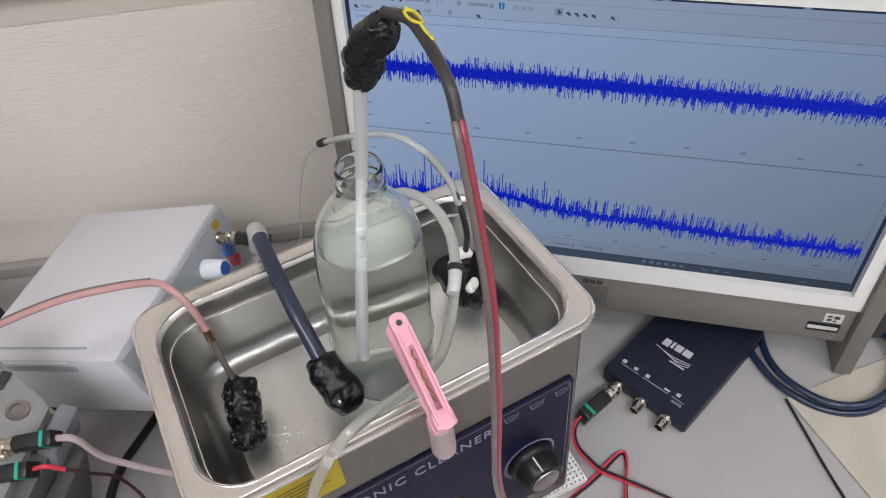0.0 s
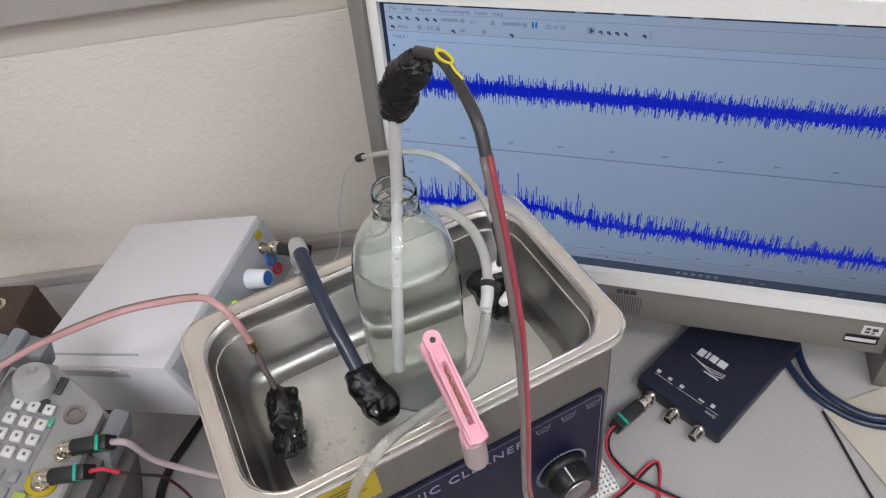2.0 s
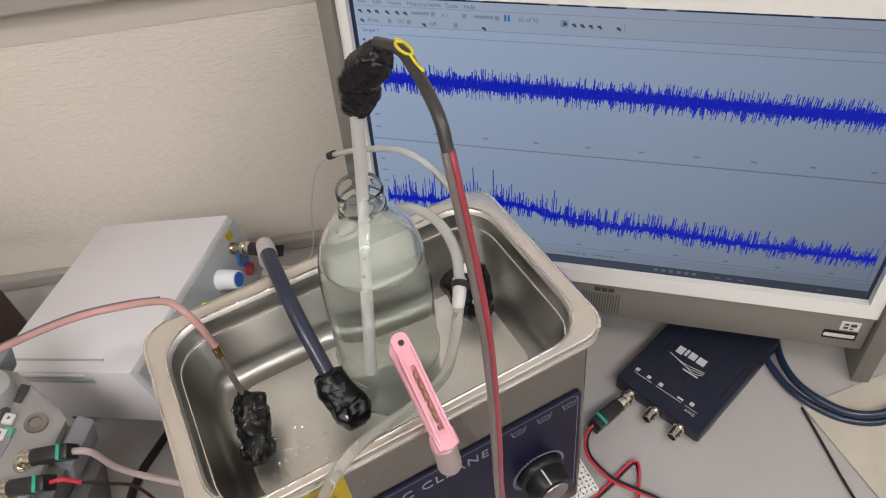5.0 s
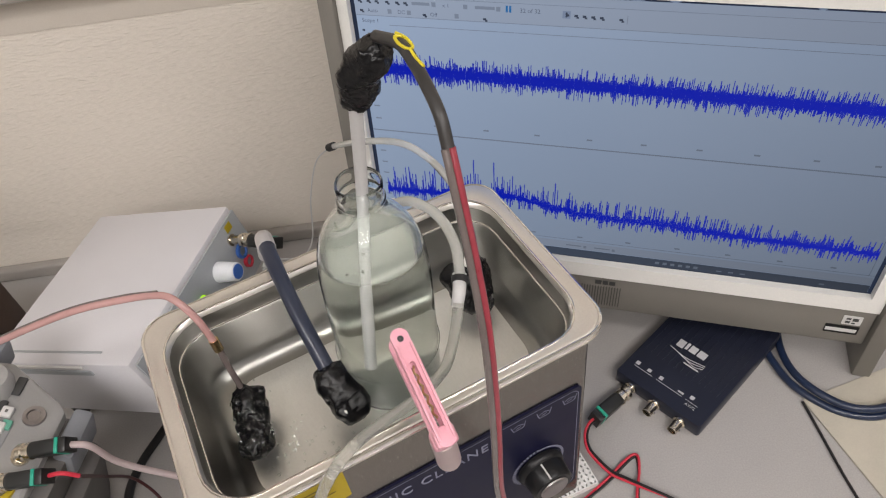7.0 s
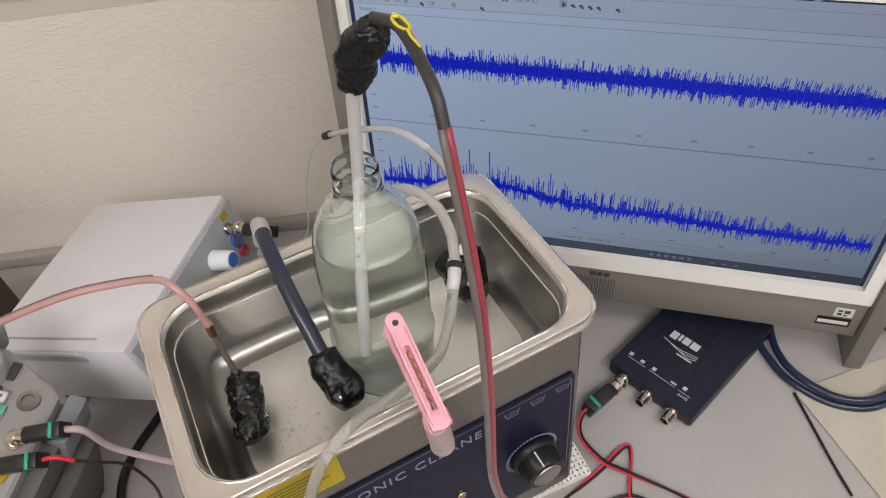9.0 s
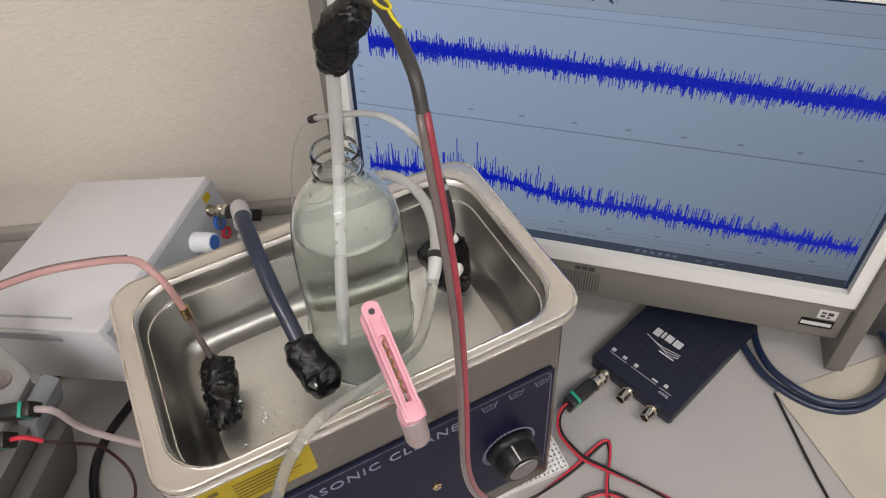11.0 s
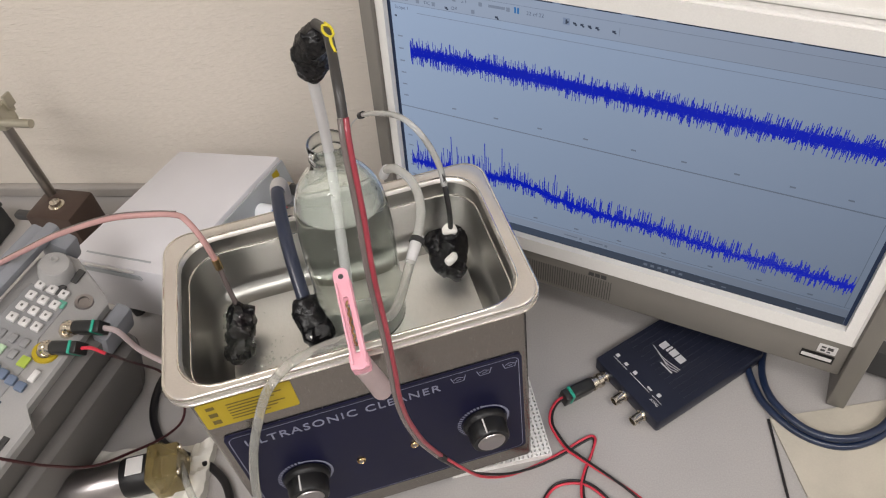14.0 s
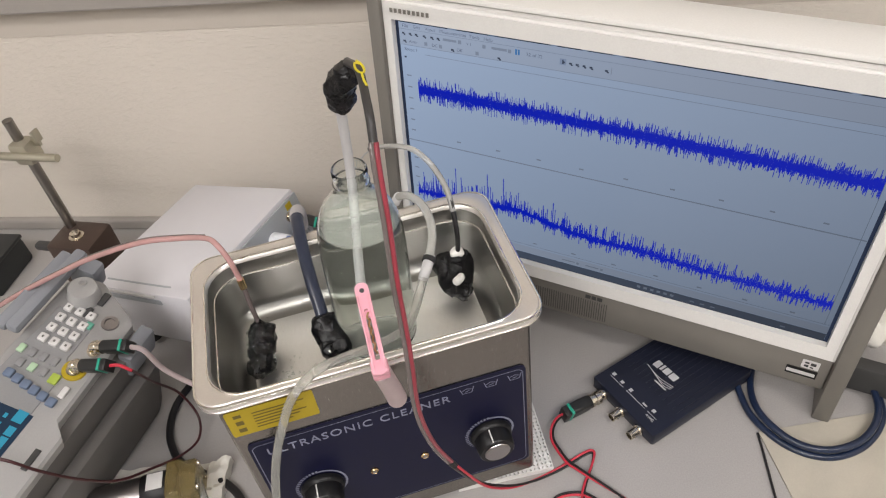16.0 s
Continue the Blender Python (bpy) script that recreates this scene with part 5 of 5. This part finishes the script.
part("lead", tube([e2 + Vector((0.018, -0.006, -0.008)), (-0.222, 0.090, 0.100), (-0.215, 0.111, 0.050), (-0.205, 0.098, 0.020), (-0.207, 0.074, 0.012), (-0.223, 0.053, 0.020), (-0.248, 0.032, 0.040), (-0.268, 0.008, 0.070), (-0.284, -0.008, 0.110), (-0.296, -0.022, 0.155), (-0.308, -0.026, 0.186), (-0.345, -0.005, 0.186)], 0.0014, 8), M_DRED, rl, world=True)
bc = thing("black_cable", "black mains cable curving over the bench", "cable", (-0.22, 0.1, 0.005))
part("cable", tube([(-0.16, 0.21, 0.004), (-0.195, 0.178, 0.0045), (-0.218, 0.157, 0.0045), (-0.234, 0.134, 0.0045), (-0.241, 0.106, 0.0045), (-0.239, 0.079, 0.0045), (-0.225, 0.050, 0.0045), (-0.18, 0.01, 0.0045), (-0.165, -0.03, 0.0045), (-0.17, -0.10, 0.0045)], 0.0042, 12), M_BLKW, bc, world=True)

# ---- clamp stand ----
st = thing("clamp_stand", "brown iron block stand with a steel rod and cross clamp", "clamp stand", m=pose(-0.338, 0.398, 0, 0, 0, -28))
part("base_block", box((0.066, 0.054, 0.083), (0.003, 0.000, 0.0415), 0.004), M_IRON, st)
part("bolt", lathe([(0.010, 0.083), (0.010, 0.0845), (0.007, 0.085), (0.0066, 0.090), (0.0001, 0.0905)], 20, m=Matrix.Translation((0.004, -0.004, 0))), M_NICKEL, st)
part("switch_lever", box((0.03, 0.012, 0.010), (-0.048, -0.010, 0.066), 0.003), M_MDARK, st)
part("rod", tube([(-0.018, 0.016, 0.06), (-0.018, 0.016, 0.14), (-0.018, 0.016, 0.250)], 0.0062, 20), M_ROD, st)
part("boss", box((0.026, 0.026, 0.030), (-0.014, 0.014, 0.208), 0.005), M_CLAMP, st)
part("cross_rod", tube([(-0.12, -0.004, 0.209), (0.0, 0.0, 0.209), (0.040, 0.001, 0.209)], 0.0050, 16), M_CLAMP, st)
part("wing_screw", box((0.004, 0.012, 0.016), (0.006, 0.020, 0.226), 0.001), M_CLAMP, st)
part("wing_screw", box((0.012, 0.004, 0.012), (0.001, 0.020, 0.218), 0.001), M_CLAMP, st)

bb = thing("black_case", "small black plastic case standing on the bench", "case", m=pose(-0.492, 0.462, 0, 0, 0, 66))
part("case", box((0.082, 0.075, 0.040), (0, 0, 0.020), 0.005), M_BOX, bb)
part("lid", box((0.084, 0.077, 0.006), (0, 0, 0.0422), 0.002), M_BOX, bb)

# ---- pump on a folded wiper ----
clo = thing("folded_wiper", "folded white wiper under the small pump", "wiper", (-0.262, 0.02, 0))
b = bmesh.new()
bmesh.ops.create_grid(b, x_segments=40, y_segments=26, size=0.5)
for v in b.verts:
    x, y = v.co.x, v.co.y
    edge = min(0.5 - abs(x), 0.5 - abs(y))
    v.co = Vector((x * 0.165 + 0.004 * noise.noise(Vector((y * 9, 3, 0))), y * 0.115 + 0.004 * noise.noise(Vector((x * 9, 7, 0))), 0.006 + 0.004 * noise.noise(Vector((x * 8, y * 8, 1))) + (0.009 if x > 0.36 else 0) * (0.6 + noise.noise(Vector((x * 14, y * 10, 4))))))
r_ = bmesh.ops.extrude_face_region(b, geom=list(b.faces))
for v in [e for e in r_["geom"] if isinstance(e, bmesh.types.BMVert)]:
    v.co.z = 0.0003
clof = part("cloth", b, M_CLOTH, clo)
clo.matrix_world = pose(-0.270, 0.002, 0, 0, 0, -14)

pump = thing("diaphragm_pump", "small motor pump with a steel can and amber head", "pump", m=pose(-0.250, 0.010, 0.0315, 0, 90, -4))
# local z runs along the motor
part("motor_can", lathe([(0.0001, -0.080), (0.0165, -0.080), (0.0175, -0.078), (0.0175, -0.006), (0.0165, -0.004)], 36, cap=False), M_SPUN, pump)
part("end_ring", lathe([(0.0182, -0.078), (0.0182, -0.070), (0.0176, -0.0695)], 36), M_NICKEL, pump)
part("black_collar", lathe([(0.0184, -0.005), (0.0190, -0.003), (0.0190, 0.018), (0.0184, 0.020)], 36, cap=True), M_KNOB, pump)
part("shaft_label", box((0.0012, 0.018, 0.016), (-0.0190, 0.0, 0.010), 0.0004), M_KEYW, pump)
hd = part("pump_head", loft([[(x, y, z) for x, y in rrect(w, d, 0.004)] for w, d, z in ((0.038, 0.038, 0.021), (0.040, 0.040, 0.024), (0.040, 0.040, 0.034), (0.036, 0.036, 0.037), (0.036, 0.036, 0.048), (0.034, 0.034, 0.050))]), M_AMBER, pump, "cloudy amber pump head")
for sx, sy in ((-1, -1), (-1, 1), (1, -1), (1, 1)):
    part("screw", lathe([(0.0030, 0.049), (0.0030, 0.052), (0.0015, 0.0525)], 12, m=Matrix.Translation((sx * 0.013, sy * 0.013, 0)), cap=True), M_NICKEL, pump)
part("nozzle", tube([(-0.018, 0.006, 0.030), (-0.026, 0.006, 0.030)], 0.0040, 12), M_AMBER, pump)

# ---- perforated foam mat under the cleaner ----
mat_t = thing("foam_mat", "white perforated non-slip mat under the cleaner", "mat", (0.1, 0, 0.0))
MW, MD, MT = 0.098, 0.145, 0.007
b = bmesh.new()
nx, ny = 23, 33
grid = {}
cw, ch = MW / nx, MD / ny
for i in range(nx):
    for j in range(ny):
        cx, cy = -MW / 2 + cw * (i + 0.5), -MD / 2 + ch * (j + 0.5)
        o = [(cx - cw / 2, cy - ch / 2), (cx + cw / 2, cy - ch / 2), (cx + cw / 2, cy + ch / 2), (cx - cw / 2, cy + ch / 2)]
        sk = 0.35 * cw * (1 if (i + j) % 2 else -1)
        h = [(cx - cw * 0.18 + sk * 0.4, cy - ch * 0.32), (cx + cw * 0.22 + sk * 0.4, cy - ch * 0.22), (cx + cw * 0.18 - sk * 0.2, cy + ch * 0.32), (cx - cw * 0.22 - sk * 0.2, cy + ch * 0.22)]
        vo = [b.verts.new((*p, MT)) for p in o]
        vi = [b.verts.new((*p, MT)) for p in h]
        vb = [b.verts.new((*p, 0.0006)) for p in h]
        for k in range(4):
            b.faces.new((vo[k], vo[(k + 1) % 4], vi[(k + 1) % 4], vi[k]))
            b.faces.new((vi[k], vi[(k + 1) % 4], vb[(k + 1) % 4], vb[k]))
for x0, y0, x1, y1 in ((-MW / 2, -MD / 2, MW / 2, -MD / 2), (MW / 2, -MD / 2, MW / 2, MD / 2), (MW / 2, MD / 2, -MW / 2, MD / 2), (-MW / 2, MD / 2, -MW / 2, -MD / 2)):
    b.faces.new([b.verts.new(p) for p in ((x0, y0, 0.0003), (x1, y1, 0.0003), (x1, y1, MT), (x0, y0, MT))])
part("sheet", b, M_CONC, mat_t, smooth=False)
mat_t.matrix_world = pose(0.1010, -0.0038, 0, 0, 0, -5)
